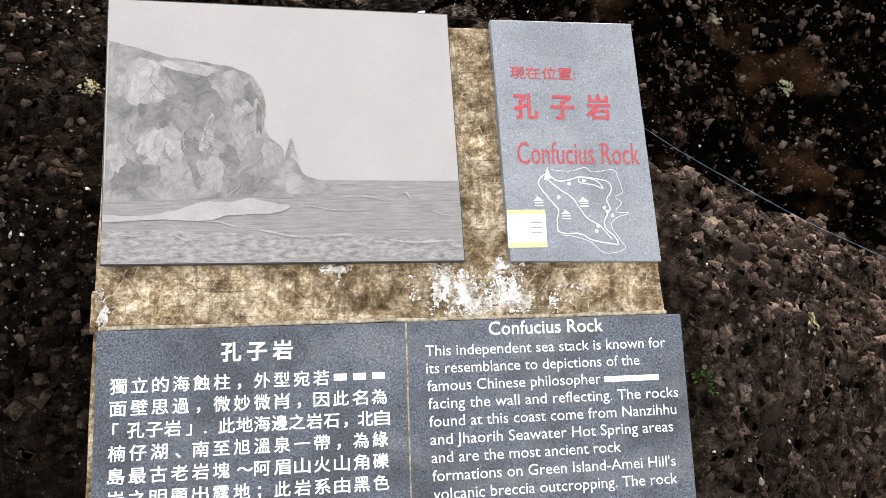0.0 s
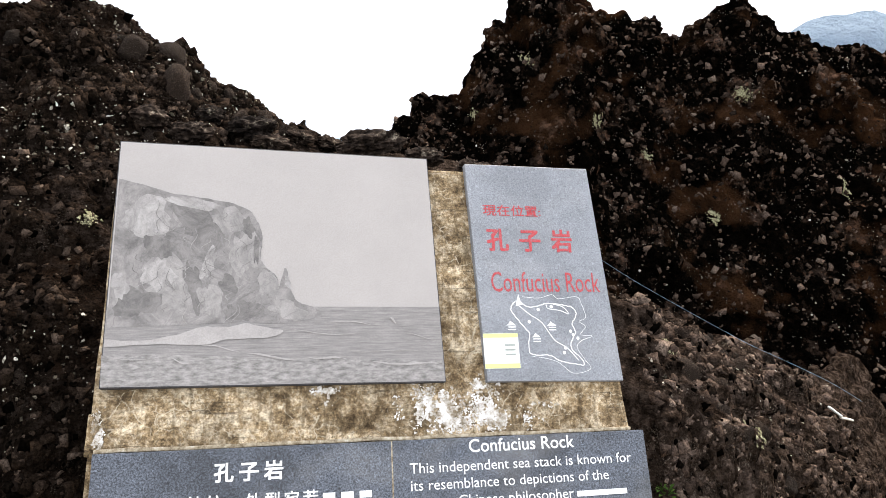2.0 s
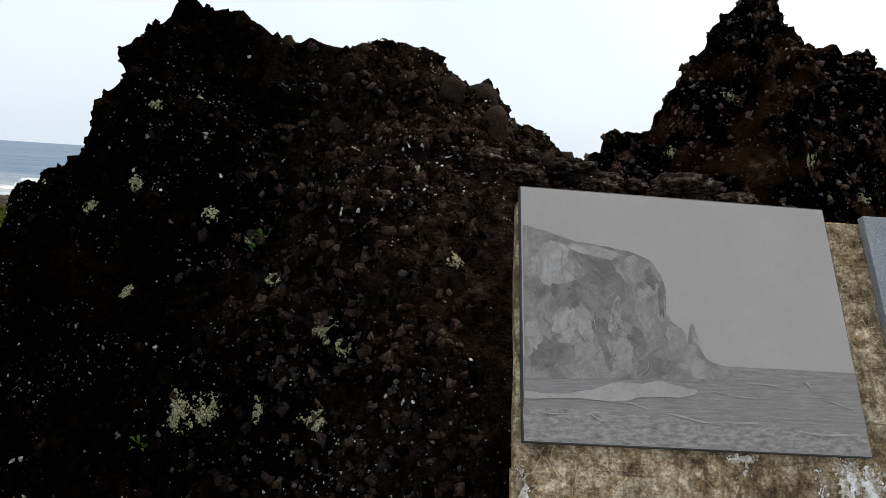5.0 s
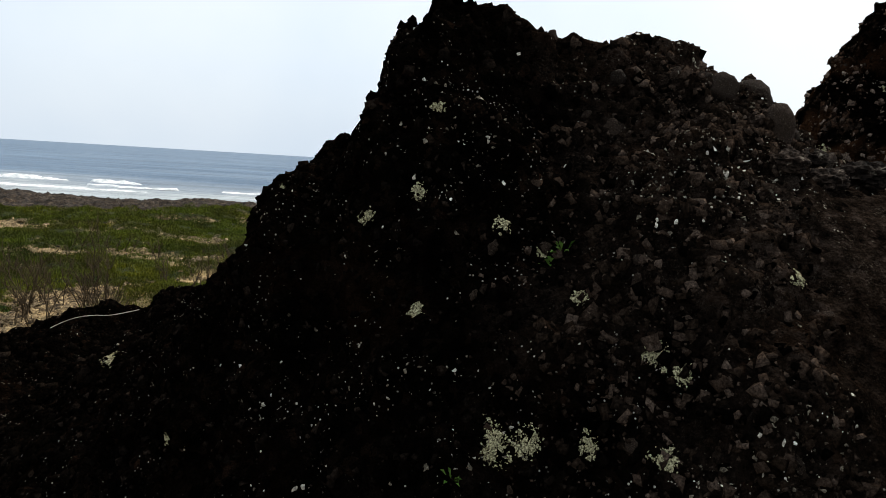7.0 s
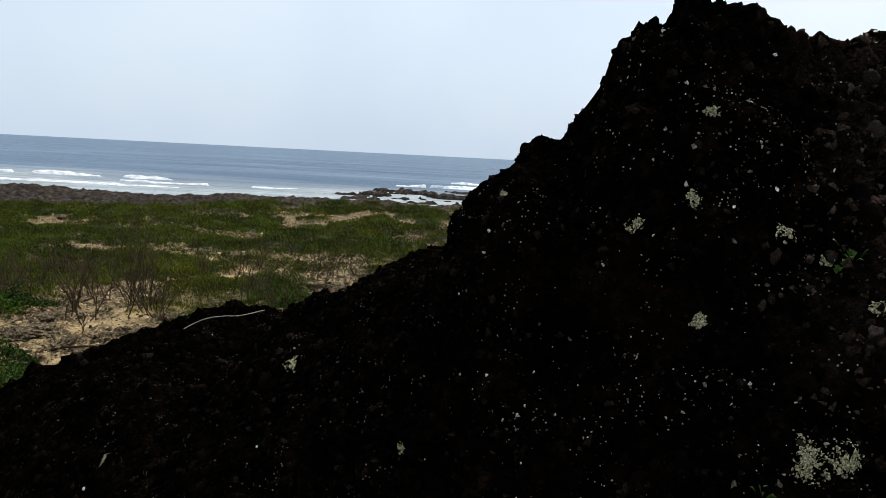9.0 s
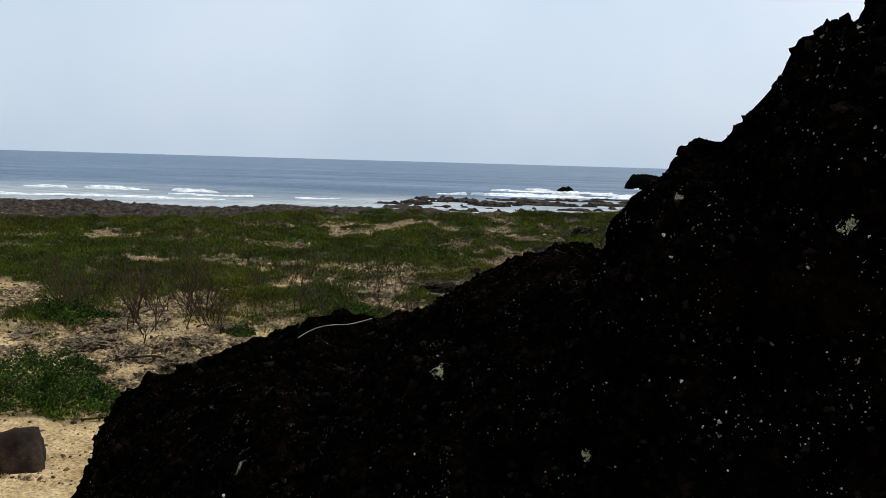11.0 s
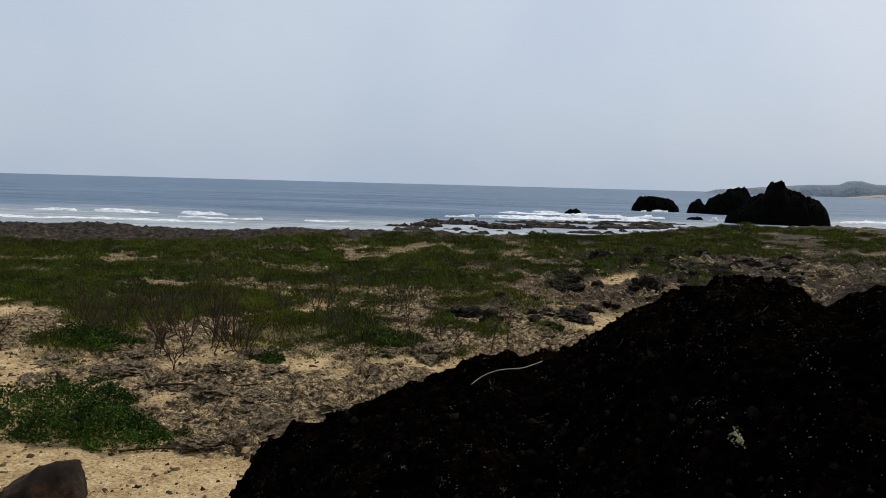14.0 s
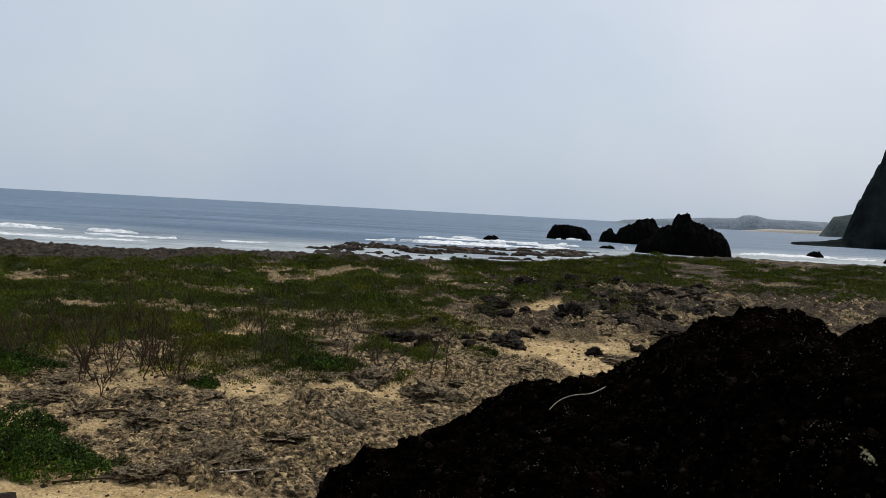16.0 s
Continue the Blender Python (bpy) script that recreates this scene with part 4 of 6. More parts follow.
def embed_stones(count, density, low, high, seed):
    r = np.random.default_rng(seed)
    p, n = skin_points(outcrop_grid, density, count, r)
    for k in range(count):
        ob = new("stone", STONES[int(r.integers(len(STONES)))])
        s = low * (high / low) ** (r.random() ** 1.6)
        ob.scale = (s * r.uniform(0.8, 1.2), s, s * r.uniform(0.7, 1.1))
        ob.rotation_euler = r.uniform(0, 6.28, 3)
        ob.location = p[k] - n[k] * s * 0.3
        ob.parent = outcrop


slope = smooth(0.90, 1.01, ox) * smooth(2.5, 2.0, ox) * (oz > 0.0) * (oz < 1.15) * lit
leftward = smooth(-1.7, -1.3, ox) * smooth(-0.58, -0.64, ox) * (oz > 0.5) * lit * (rows_front < 0.62)
above = smooth(-0.8, -0.6, ox) * smooth(1.0, 0.9, ox) * (oz > 1.5) * lit
embed_stones(165, slope, 0.018, 0.062, 31)
embed_stones(50, leftward, 0.014, 0.045, 32)
embed_stones(45, above, 0.016, 0.10, 33)


def crest_boulder(x, y, z, size, stretch, seed):
    """A larger rounded block set into the crest above the sign."""
    r = random.Random(seed)
    bm = bmesh.new()
    bmesh.ops.create_icosphere(bm, subdivisions=4, radius=1)
    off = Vector((seed, 2.0 * seed, 5))
    for v in bm.verts:
        d = v.co.normalized()
        h = 1 + 0.34 * noise.fractal(d * 1.5 + off, 0.8, 2, 4) - 0.24 * abs(noise.noise(d * 4 + off)) - 0.15 * abs(noise.noise(d * 10 + off)) + 0.07 * noise.noise(d * 22 + off)
        v.co = Vector((d.x * stretch * h, d.y * h, d.z * 0.72 * h)) * size
    me = bpy.data.meshes.new("boulder")
    bm.to_mesh(me)
    bm.free()
    me.materials.append(stone_skin)
    ob = new("boulder", me)
    ob.location = (x, y, z)
    ob.rotation_euler = (0, r.uniform(-0.2, 0.2), r.uniform(-0.5, 0.5))
    ob.parent = outcrop


for k, (x, y, z, size, stretch) in enumerate(((0.14, 3.0, 1.545, 0.075, 1.85), (-0.30, 2.9, 1.575, 0.07, 1.35), (-0.13, 3.0, 1.555, 0.045, 1.3), (-0.02, 3.05, 1.535, 0.045, 1.3), (0.36, 3.0, 1.50, 0.06, 1.3), (-0.5, 2.75, 1.55, 0.06, 1.3), (-0.46, 2.95, 1.62, 0.05, 1.2), (-0.22, 2.75, 1.53, 0.045, 1.5), (0.55, 2.95, 1.46, 0.06, 1.2), (-0.62, 2.72, 1.60, 0.05, 1.3))):
    crest_boulder(x, y, z, size, stretch, 3 + k)

# ---- the sign ----
SIGN = Matrix(((0.9970, -0.0309, 0.0713, 0.0540), (0.0775, 0.4578, -0.8856, 1.8185), (-0.0052, 0.8885, 0.4589, 0.8166), (0, 0, 0, 1)))   # across, up the slope, out of the face
sign = new("information_sign")
sign.matrix_world = SIGN
tagged(sign, "inclined stone information sign with engraved granite plates on concrete", "sign")


def slab(x0, x1, y0, y1, z0, z1, bevel=0.004, wobble=0.0, seed=0):
    bm = box_bm(x0, x1, y0, y1, z0, z1, bevel)
    if wobble:
        bmesh.ops.subdivide_edges(bm, edges=[e for e in bm.edges if e.calc_length() > 0.05], cuts=24, use_grid_fill=True)
        for v in bm.verts:
            q = v.co * 9
            v.co += Vector((noise.noise(q + Vector((seed, 0, 0))), noise.noise(q + Vector((0, seed, 5))), noise.noise(q + Vector((3, 0, seed))))) * wobble
    return bm


def to_quad(bm, x0, x1, y0, y1, corners):
    """Moves a plate's rectangle to four corners, given from the lower left round to the upper left."""
    (ax, ay), (bx, by), (cx, cy), (dx, dy) = corners
    for v in bm.verts:
        s, t = (v.co.x - x0) / (x1 - x0), (v.co.y - y0) / (y1 - y0)
        v.co.x = (1 - t) * ((1 - s) * ax + s * bx) + t * ((1 - s) * dx + s * cx)
        v.co.y = (1 - t) * ((1 - s) * ay + s * by) + t * ((1 - s) * dy + s * cy)
    return bm


backing = part("concrete_backing", to_quad(slab(-0.600, 0.760, -0.95, 0.757, -0.068, -0.024, 0.008, 0.003, 2), -0.600, 0.760, -0.95, 0.757, ((-0.62, -0.95), (0.84, -0.95), (0.732, 0.762), (-0.594, 0.762))), concrete, sign, "stained yellow-brown cracked concrete")


def lime_patch(cx, cy, rx, ry, seed):
    """A thin bloom of many small scales on the concrete, thinning out to its edge."""
    r = np.random.default_rng(seed)
    n = int(rx * ry * 330000) + 90
    u, v = r.normal(0, 0.55, n * 2), r.normal(0, 0.55, n * 2)
    p = np.stack([cx + rx * u, cy + ry * v, 0 * u], 1)
    p = p[fbm(p * (1, 0.3, 1), 46, 3, seed) + 0.6 * fbm(p, 150, 2, seed + 1) > 0.02 + 0.25 * np.hypot(u, v) - 0.27][:n]
    p[:, 2] = -0.0205
    size = r.uniform(0.0014, 0.0055, len(p))
    return scale_mesh("lime_bloom", p, np.tile((0.0, 0.0, 1.0), (len(p), 1)), size, r, 0.12)


for k, (cx, cy, rx, ry) in enumerate(((0.225, 0.072, 0.075, 0.05), (0.275, 0.036, 0.05, 0.024), (0.38, 0.07, 0.05, 0.055), (0.43, 0.042, 0.055, 0.022), (0.262, 0.115, 0.016, 0.035), (0.352, 0.12, 0.014, 0.028), (-0.058, 0.10, 0.012, 0.03), (-0.055, 0.128, 0.03, 0.008), (0.51, 0.075, 0.04, 0.009), (-0.585, 0.04, 0.012, 0.05))):
    tagged(part("lime_bloom", lime_patch(cx, cy, rx, ry, 5 + k), lime, backing, "white lime bloom"), kind="stuff")
part("mortar_line", slab(-0.590, 0.775, -0.003, 0.007, -0.03, -0.007, 0.003, 0.004, 4), mortar, sign, "pale mortar bead")
part("mortar_line", slab(-0.611, -0.592, -0.01, 0.09, -0.05, -0.024, 0.006, 0.004, 5), concrete, sign, "crumbling grey mortar edge")


def flat_shape(outline, z):
    """A thin plate with the given outline."""
    bm = bmesh.new()
    top = [bm.verts.new((x, y, z)) for x, y in outline]
    face = bm.faces.new(top)
    if face.normal.z < 0:
        face.normal_flip()
    face.normal_update()
    bmesh.ops.triangulate(bm, faces=[face])
    return bm


def strip(points, widths, z):
    """A thin drawn line that follows points."""
    bm = bmesh.new()
    left, right = [], []
    for k, (x, y) in enumerate(points):
        x0, y0 = points[max(k - 1, 0)]
        x1, y1 = points[min(k + 1, len(points) - 1)]
        d = Vector((x1 - x0, y1 - y0)).normalized()
        w = (widths if isinstance(widths, float) else widths[k]) / 2
        left.append(bm.verts.new((x - d.y * w, y + d.x * w, z)))
        right.append(bm.verts.new((x + d.y * w, y - d.x * w, z)))
    for k in range(len(points) - 1):
        bm.faces.new((left[k], right[k], right[k + 1], left[k + 1]))
    return bm


def smooth_line(points, steps=6):
    out = []
    for k in range(len(points) - 1):
        p0, p1, p2, p3 = (Vector(points[min(max(k + d, 0), len(points) - 1)]) for d in (-1, 0, 1, 2))
        for s in range(steps):
            t = s / steps
            out.append(tuple(0.5 * (2 * p1 + (p2 - p0) * t + (2 * p0 - 5 * p1 + 4 * p2 - p3) * t * t + (3 * p1 - p0 - 3 * p2 + p3) * t ** 3)))
    return out + [tuple(points[-1])]


def wander(points, amount, seed, steps=8):
    r = random.Random(seed)
    return [(x + r.uniform(-amount, amount), y + r.uniform(-amount, amount)) for x, y in smooth_line(points, steps)]


# the picture plate
picture = part("picture_plate", to_quad(slab(0, 1, 0, 1, -0.024, 0.0, 0.003), 0, 1, 0, 1, ((-0.588, 0.145), (0.258, 0.140), (0.239, 0.786), (-0.590, 0.795))), granite_edge, sign, "grey etched picture of a sea cliff")
px0, px1, py0, py1 = -0.585, 0.250, 0.148, 0.783


def picture_right(y):
    """The picture's right edge, which leans in towards its top."""
    return 0.2555 - 0.0294 * (y - 0.14)


part("picture_sky", flat_shape(((px0, 0.148), (picture_right(0.143), 0.143), (picture_right(0.783), 0.783), (px0 - 0.002, 0.792)), 0.0006), photo_sky, picture, "pale grey etched sky")
part("picture_sea", flat_shape(((px0, 0.149), (picture_right(0.144), 0.144), (picture_right(0.343), 0.343), (px0, 0.345)), 0.0012), photo_sea, picture, "grey etched sea")
part("picture_shore", flat_shape([(px0, 0.150), (picture_right(0.145), 0.145)] + wander([(px1, 0.195), (0.05, 0.205), (-0.2, 0.21), (-0.45, 0.222), (px0, 0.225)], 0.003, 8), 0.0016), photo_shore, picture, "grey etched pebbles")
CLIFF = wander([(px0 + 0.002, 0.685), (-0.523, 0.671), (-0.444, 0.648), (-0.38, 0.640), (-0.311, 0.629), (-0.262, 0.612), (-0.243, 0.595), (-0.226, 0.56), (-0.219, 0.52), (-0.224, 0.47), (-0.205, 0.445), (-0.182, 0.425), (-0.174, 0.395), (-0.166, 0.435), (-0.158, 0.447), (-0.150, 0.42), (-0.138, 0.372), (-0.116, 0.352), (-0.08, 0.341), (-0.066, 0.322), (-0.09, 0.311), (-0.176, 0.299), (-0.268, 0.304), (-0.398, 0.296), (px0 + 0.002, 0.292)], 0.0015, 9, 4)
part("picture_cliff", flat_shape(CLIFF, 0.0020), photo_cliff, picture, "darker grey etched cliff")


def inside(pt, poly):
    x, y = pt
    odd = False
    for (x0, y0), (x1, y1) in zip(poly, poly[1:] + poly[:1]):
        if (y0 > y) != (y1 > y) and x < (x1 - x0) * (y - y0) / (y1 - y0) + x0:
            odd = not odd
    return odd


def facet(cx, cy, rx, ry, turn, seed):
    """An irregular rock face in the picture."""
    out = []
    for s in range(26):
        th = 2 * math.pi * s / 26
        d = Vector((math.cos(th), math.sin(th), seed * 0.77))
        k = 0.8 + 0.5 * noise.noise(d * 1.3) + 0.25 * noise.noise(d * 4.0)
        u, v = rx * k * math.cos(th), ry * k * math.sin(th)
        out.append((cx + u * math.cos(turn) - v * math.sin(turn), cy + u * math.sin(turn) + v * math.cos(turn)))
    return out


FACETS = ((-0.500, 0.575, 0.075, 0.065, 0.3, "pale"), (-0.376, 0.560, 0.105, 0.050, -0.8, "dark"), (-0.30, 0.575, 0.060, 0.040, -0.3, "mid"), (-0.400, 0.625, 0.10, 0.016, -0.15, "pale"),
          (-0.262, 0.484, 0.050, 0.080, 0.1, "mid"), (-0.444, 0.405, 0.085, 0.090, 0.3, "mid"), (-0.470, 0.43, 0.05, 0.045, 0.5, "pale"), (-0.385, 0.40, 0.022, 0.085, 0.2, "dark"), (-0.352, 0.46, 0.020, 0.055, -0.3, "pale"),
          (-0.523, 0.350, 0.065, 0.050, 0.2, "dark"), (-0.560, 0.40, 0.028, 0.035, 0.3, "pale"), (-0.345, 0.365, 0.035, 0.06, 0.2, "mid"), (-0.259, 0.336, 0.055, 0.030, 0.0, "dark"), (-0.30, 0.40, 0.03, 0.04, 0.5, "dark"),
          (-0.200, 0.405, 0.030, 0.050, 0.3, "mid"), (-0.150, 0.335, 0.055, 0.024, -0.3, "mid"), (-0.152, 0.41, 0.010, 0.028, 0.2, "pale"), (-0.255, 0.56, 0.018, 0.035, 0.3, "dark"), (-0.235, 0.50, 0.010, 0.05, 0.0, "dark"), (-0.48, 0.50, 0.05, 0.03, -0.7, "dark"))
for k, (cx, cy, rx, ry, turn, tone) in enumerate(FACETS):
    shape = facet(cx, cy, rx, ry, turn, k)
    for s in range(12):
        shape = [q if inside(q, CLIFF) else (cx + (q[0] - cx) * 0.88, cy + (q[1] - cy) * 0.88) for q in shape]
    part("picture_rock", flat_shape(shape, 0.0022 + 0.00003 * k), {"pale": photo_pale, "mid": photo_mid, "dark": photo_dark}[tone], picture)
rr = random.Random(12)
for k in range(80):
    cx, cy = rr.uniform(-0.57, -0.24), rr.uniform(0.315, 0.63)
    if cy > 0.66 - 0.25 * (cx + 0.59):
        continue
    ang, ln = rr.choice((1.2, 1.0, 1.5, 2.1, 0.6)) + rr.uniform(-0.3, 0.3), rr.uniform(0.02, 0.07)
    pts = [(cx + math.cos(ang) * ln * (u - 0.5) + 0.006 * math.sin(7 * u + k), cy + math.sin(ang) * ln * (u - 0.5)) for u in np.linspace(0, 1, 9)]
    part("picture_crevice", strip(pts, [0.0002 + 0.0012 * math.sin(math.pi * u) for u in np.linspace(0.02, 0.98, 9)], 0.0030 + 0.00002 * k), photo_dark if k % 3 else photo_pale, picture)
part("picture_foam", flat_shape(wander([(px0 + 0.002, 0.262), (-0.50, 0.258), (-0.42, 0.272), (-0.36, 0.292), (-0.31, 0.290), (-0.26, 0.300), (-0.22, 0.293), (-0.185, 0.283), (-0.165, 0.282), (-0.175, 0.268), (-0.22, 0.262), (-0.30, 0.258), (-0.36, 0.246), (-0.45, 0.250), (px0 + 0.002, 0.244)], 0.0018, 60, 4), 0.0042), photo_foam, picture, "white etched surf")
for k, (a, b, y, w) in enumerate(((-0.36, -0.27, 0.238, 0.004), (-0.25, -0.12, 0.214, 0.006), (-0.43, -0.38, 0.206, 0.004), (0.06, 0.24, 0.192, 0.006), (-0.10, 0.0, 0.208, 0.006), (-0.06, 0.07, 0.300, 0.003), (0.11, 0.13, 0.306, 0.005), (0.15, 0.24, 0.262, 0.002), (-0.15, 0.02, 0.275, 0.0025), (-0.58, -0.46, 0.215, 0.002), (0.0, 0.2, 0.225, 0.002))):
    us = np.linspace(0, 1, 24)
    pts = [(a + (b - a) * u, y + 0.004 * math.sin(5 * u + k) - 0.012 * (u - 0.5)) for u in us]
    part("picture_wavelet", strip(pts, [w * (0.15 + math.sin(math.pi * u)) * rr.uniform(0.5, 1.1) for u in us], 0.0042 + 0.00003 * k), photo_foam, picture)


def lettering(body, size, x, y, width=None, z=0.0012, bold=0.0, spacing=1.0):
    """Flat letters as a mesh, left edge and baseline at (x, y), stretched to the width."""
    cu = bpy.data.curves.new("letters", "FONT")
    cu.body, cu.size, cu.space_character = body, size, spacing
    cu.resolution_u = 3
    tmp = new("letters", cu)
    bpy.context.view_layer.update()
    me = bpy.data.meshes.new_from_object(tmp.evaluated_get(bpy.context.evaluated_depsgraph_get()))
    bpy.data.objects.remove(tmp)
    bpy.data.curves.remove(cu)
    co = np.empty(len(me.vertices) * 3, np.float32)
    me.vertices.foreach_get("co", co)
    co = co.reshape(-1, 3)
    lo, hi = co[:, 0].min(), co[:, 0].max()
    k = width / (hi - lo) if width else 1.0
    co[:, 0] = x + (co[:, 0] - lo) * k
    co[:, 1] += y
    co[:, 2] = z
    me.vertices.foreach_set("co", co.ravel())
    me.update()
    if bold:
        bm = bmesh.new()
        for n, (dx, dy) in enumerate(((-bold, -bold), (bold, -bold), (bold, bold), (-bold, bold))):
            start = len(bm.verts)
            bm.from_mesh(me)
            bm.verts.ensure_lookup_table()
            for v in bm.verts[start:]:
                v.co += Vector((dx, dy, 0.0001 * n))
        bm.to_mesh(me)
        bm.free()
    return me


def bar(x0, x1, y0, y1, z=0.0012):
    return flat_shape(((x0, y0), (x1, y0), (x1, y1), (x0, y1)), z)


# the place plate
place = part("location_plate", to_quad(slab(0, 1, 0, 1, -0.024, 0.0, 0.003), 0, 1, 0, 1, ((0.372, 0.138), (0.768, 0.131), (0.738, 0.777), (0.351, 0.775))), granite_grey, sign, "grey granite plate with red lettering and island map")
part("red_heading", lettering("現在位置:", 0.036, 0.396, 0.617, 0.176, bold=0.0004), red_paint, place, "worn red characters")
for k, ch in enumerate("孔子岩"):
    part("red_character", lettering(ch, 0.073, 0.402 + 0.098 * k, 0.513, 0.062, bold=0.0016), red_paint, place, "large red character")
part("red_name", lettering("Confucius Rock", 0.084, 0.404, 0.387, 0.328), red_paint, place, "narrow red letters")
sticker = part("sticker", slab(0.368, 0.468, 0.172, 0.268, 0.0003, 0.0012, 0.0), sticker_white, place, "white sticker with pale green bands")
part("sticker_band", bar(0.3685, 0.4675, 0.1725, 0.185, 0.0016), sticker_green, place, "pale green band")
part("sticker_band", bar(0.3685, 0.4675, 0.256, 0.2675, 0.0016), sticker_green, place, "pale green band")
for k in range(3):
    part("sticker_line", bar(0.428, 0.458, 0.233 - 0.013 * k, 0.238 - 0.013 * k, 0.0016), sticker_grey, place)
COAST = [(0.462, 0.353), (0.478, 0.360), (0.500, 0.345), (0.530, 0.343), (0.560, 0.353), (0.590, 0.350), (0.615, 0.347), (0.640, 0.340), (0.648, 0.322), (0.640, 0.305), (0.632, 0.292), (0.640, 0.270), (0.628, 0.250), (0.622, 0.232), (0.628, 0.215), (0.645, 0.200), (0.655, 0.178), (0.630, 0.180), (0.585, 0.190), (0.555, 0.205), (0.520, 0.207), (0.500, 0.212), (0.498, 0.240), (0.503, 0.265), (0.490, 0.285), (0.470, 0.310), (0.455, 0.335), (0.462, 0.353)]
part("map_outline", strip(wander(COAST, 0.0012, 3, 5), 0.0027, 0.0012), white_paint, place, "white map outline of an island")
part("map_road", strip(smooth_line([(0.478, 0.347), (0.510, 0.320), (0.540, 0.300), (0.560, 0.270), (0.578, 0.245), (0.610, 0.225), (0.640, 0.190)]), 0.0024, 0.0013), white_paint, place, "white map road")
part("map_loop", strip(smooth_line([(0.56, 0.352), (0.565, 0.338), (0.60, 0.332), (0.625, 0.322), (0.61, 0.342), (0.575, 0.352)]), 0.0022, 0.0014), white_paint, place, "white map road")
part("map_coast_line", strip(smooth_line([(0.49, 0.372), (0.54, 0.368), (0.58, 0.378), (0.60, 0.366), (0.655, 0.372), (0.668, 0.350), (0.676, 0.312), (0.655, 0.300), (0.672, 0.285), (0.655, 0.262), (0.69, 0.258), (0.655, 0.245), (0.640, 0.225), (0.660, 0.190), (0.672, 0.165), (0.62, 0.155), (0.58, 0.185), (0.54, 0.198), (0.505, 0.203)]), 0.0011, 0.0015), white_paint, place, "thin white sea line")
for k, (cx, cy, s) in enumerate(((0.452, 0.290, 0.7), (0.571, 0.288, 0.7), (0.522, 0.256, 0.65))):
    part("map_tree", flat_shape(((cx - 0.021 * s, cy), (cx - 0.012 * s, cy + 0.007 * s), (cx - 0.004 * s, cy + 0.019 * s), (cx + 0.004 * s, cy + 0.012 * s), (cx + 0.010 * s, cy + 0.008 * s), (cx + 0.019 * s, cy)), 0.0016), white_paint, place, "white hill mark")
    for j in range(2):
        part("map_caption", bar(cx - 0.010, cx + 0.012, cy - 0.006 - 0.007 * j, cy - 0.003 - 0.007 * j, 0.0016), white_paint, place)
part("map_mark", flat_shape(((0.470, 0.345), (0.474, 0.362), (0.480, 0.380), (0.484, 0.362), (0.492, 0.350)), 0.0017), white_paint, place, "white tower mark")
for k, (cx, cy) in enumerate(((0.535, 0.335), (0.575, 0.343), (0.605, 0.225), (0.632, 0.262), (0.645, 0.252), (0.625, 0.272), (0.505, 0.300), (0.60, 0.212))):
    part("map_dot", flat_shape([(cx + 0.005 * math.cos(t), cy + 0.005 * math.sin(t)) for t in np.linspace(0, 2 * math.pi, 9)[:-1]], 0.0018), white_paint, place)

# the two text plates
part("mortar_line", slab(0.1052, 0.1088, -0.74, -0.004, -0.03, -0.001, 0.0), mortar, sign, "pale mortar joint")
text_left = part("text_plate", slab(-0.589, 0.1055, -0.74, -0.004, -0.03, 0.0, 0.002), granite_dark, sign, "dark speckled granite plate with white Chinese text")
text_right = part("text_plate", slab(0.1085, 0.807, -0.74, -0.004, -0.03, 0.0, 0.002), granite_dark, sign, "dark speckled granite plate with white English text")
for k, ch in enumerate("孔子岩"):
    part("white_heading", lettering(ch, 0.047, -0.318 + 0.0575 * k, -0.077, 0.043, bold=0.0011), white_paint, text_left)
ROWS_CN = ("獨立的海蝕柱，外型宛若###", "面壁思過，微妙微肖，因此名為", "「孔子岩」.此地海邊之岩石，北自", "楠仔湖、南至旭溫泉一帶，為綠", "島最古老岩塊～阿眉山火山角礫", "岩之明顯出露地；此岩系由黑色")
for r, row in enumerate(ROWS_CN):
    pitch = 0.622 / len(row)
    base = -0.141 - 0.0485 * r
    for k, ch in enumerate(row):
        x = -0.556 + pitch * k
        if ch == "#":
            part("text_bar", bar(x + 0.002, x + 0.032, base + 0.006, base + 0.022), white_paint, text_left)
        elif ch in "，、.；～「」":
            part("white_mark", lettering(ch, 0.036, x + 0.008, base, None, bold=0.0006), white_paint, text_left)
        else:
            part("white_character", lettering(ch, 0.037, x, base, 0.035, bold=0.0005), white_paint, text_left)
part("white_heading", lettering("Confucius Rock", 0.046, 0.308, -0.041, 0.290, bold=0.0004), white_paint, text_right)
ROWS_EN = (("This independent sea stack is known for", 0.608), ("its resemblance to depictions of the", 0.535), ("famous Chinese philosopher", 0.430), ("facing the wall and reflecting. The rocks", 0.628),
           ("found at this coast come from Nanzihhu", 0.618), ("and Jhaorih Seawater Hot Spring areas", 0.605), ("and are the most ancient rock", 0.465), ("formations on Green Island-Amei Hill's", 0.602), ("volcanic breccia outcropping. The rock", 0.602))
for r, (row, width) in enumerate(ROWS_EN):
    part("inscription", lettering(row, 0.0365, 0.151 + 0.001 * r, -0.086 - 0.0412 * r, width), white_paint, text_right)
part("text_bar", bar(0.592, 0.735, -0.166, -0.152), white_paint, text_right)

# ---- plants and loose things on the rock ----


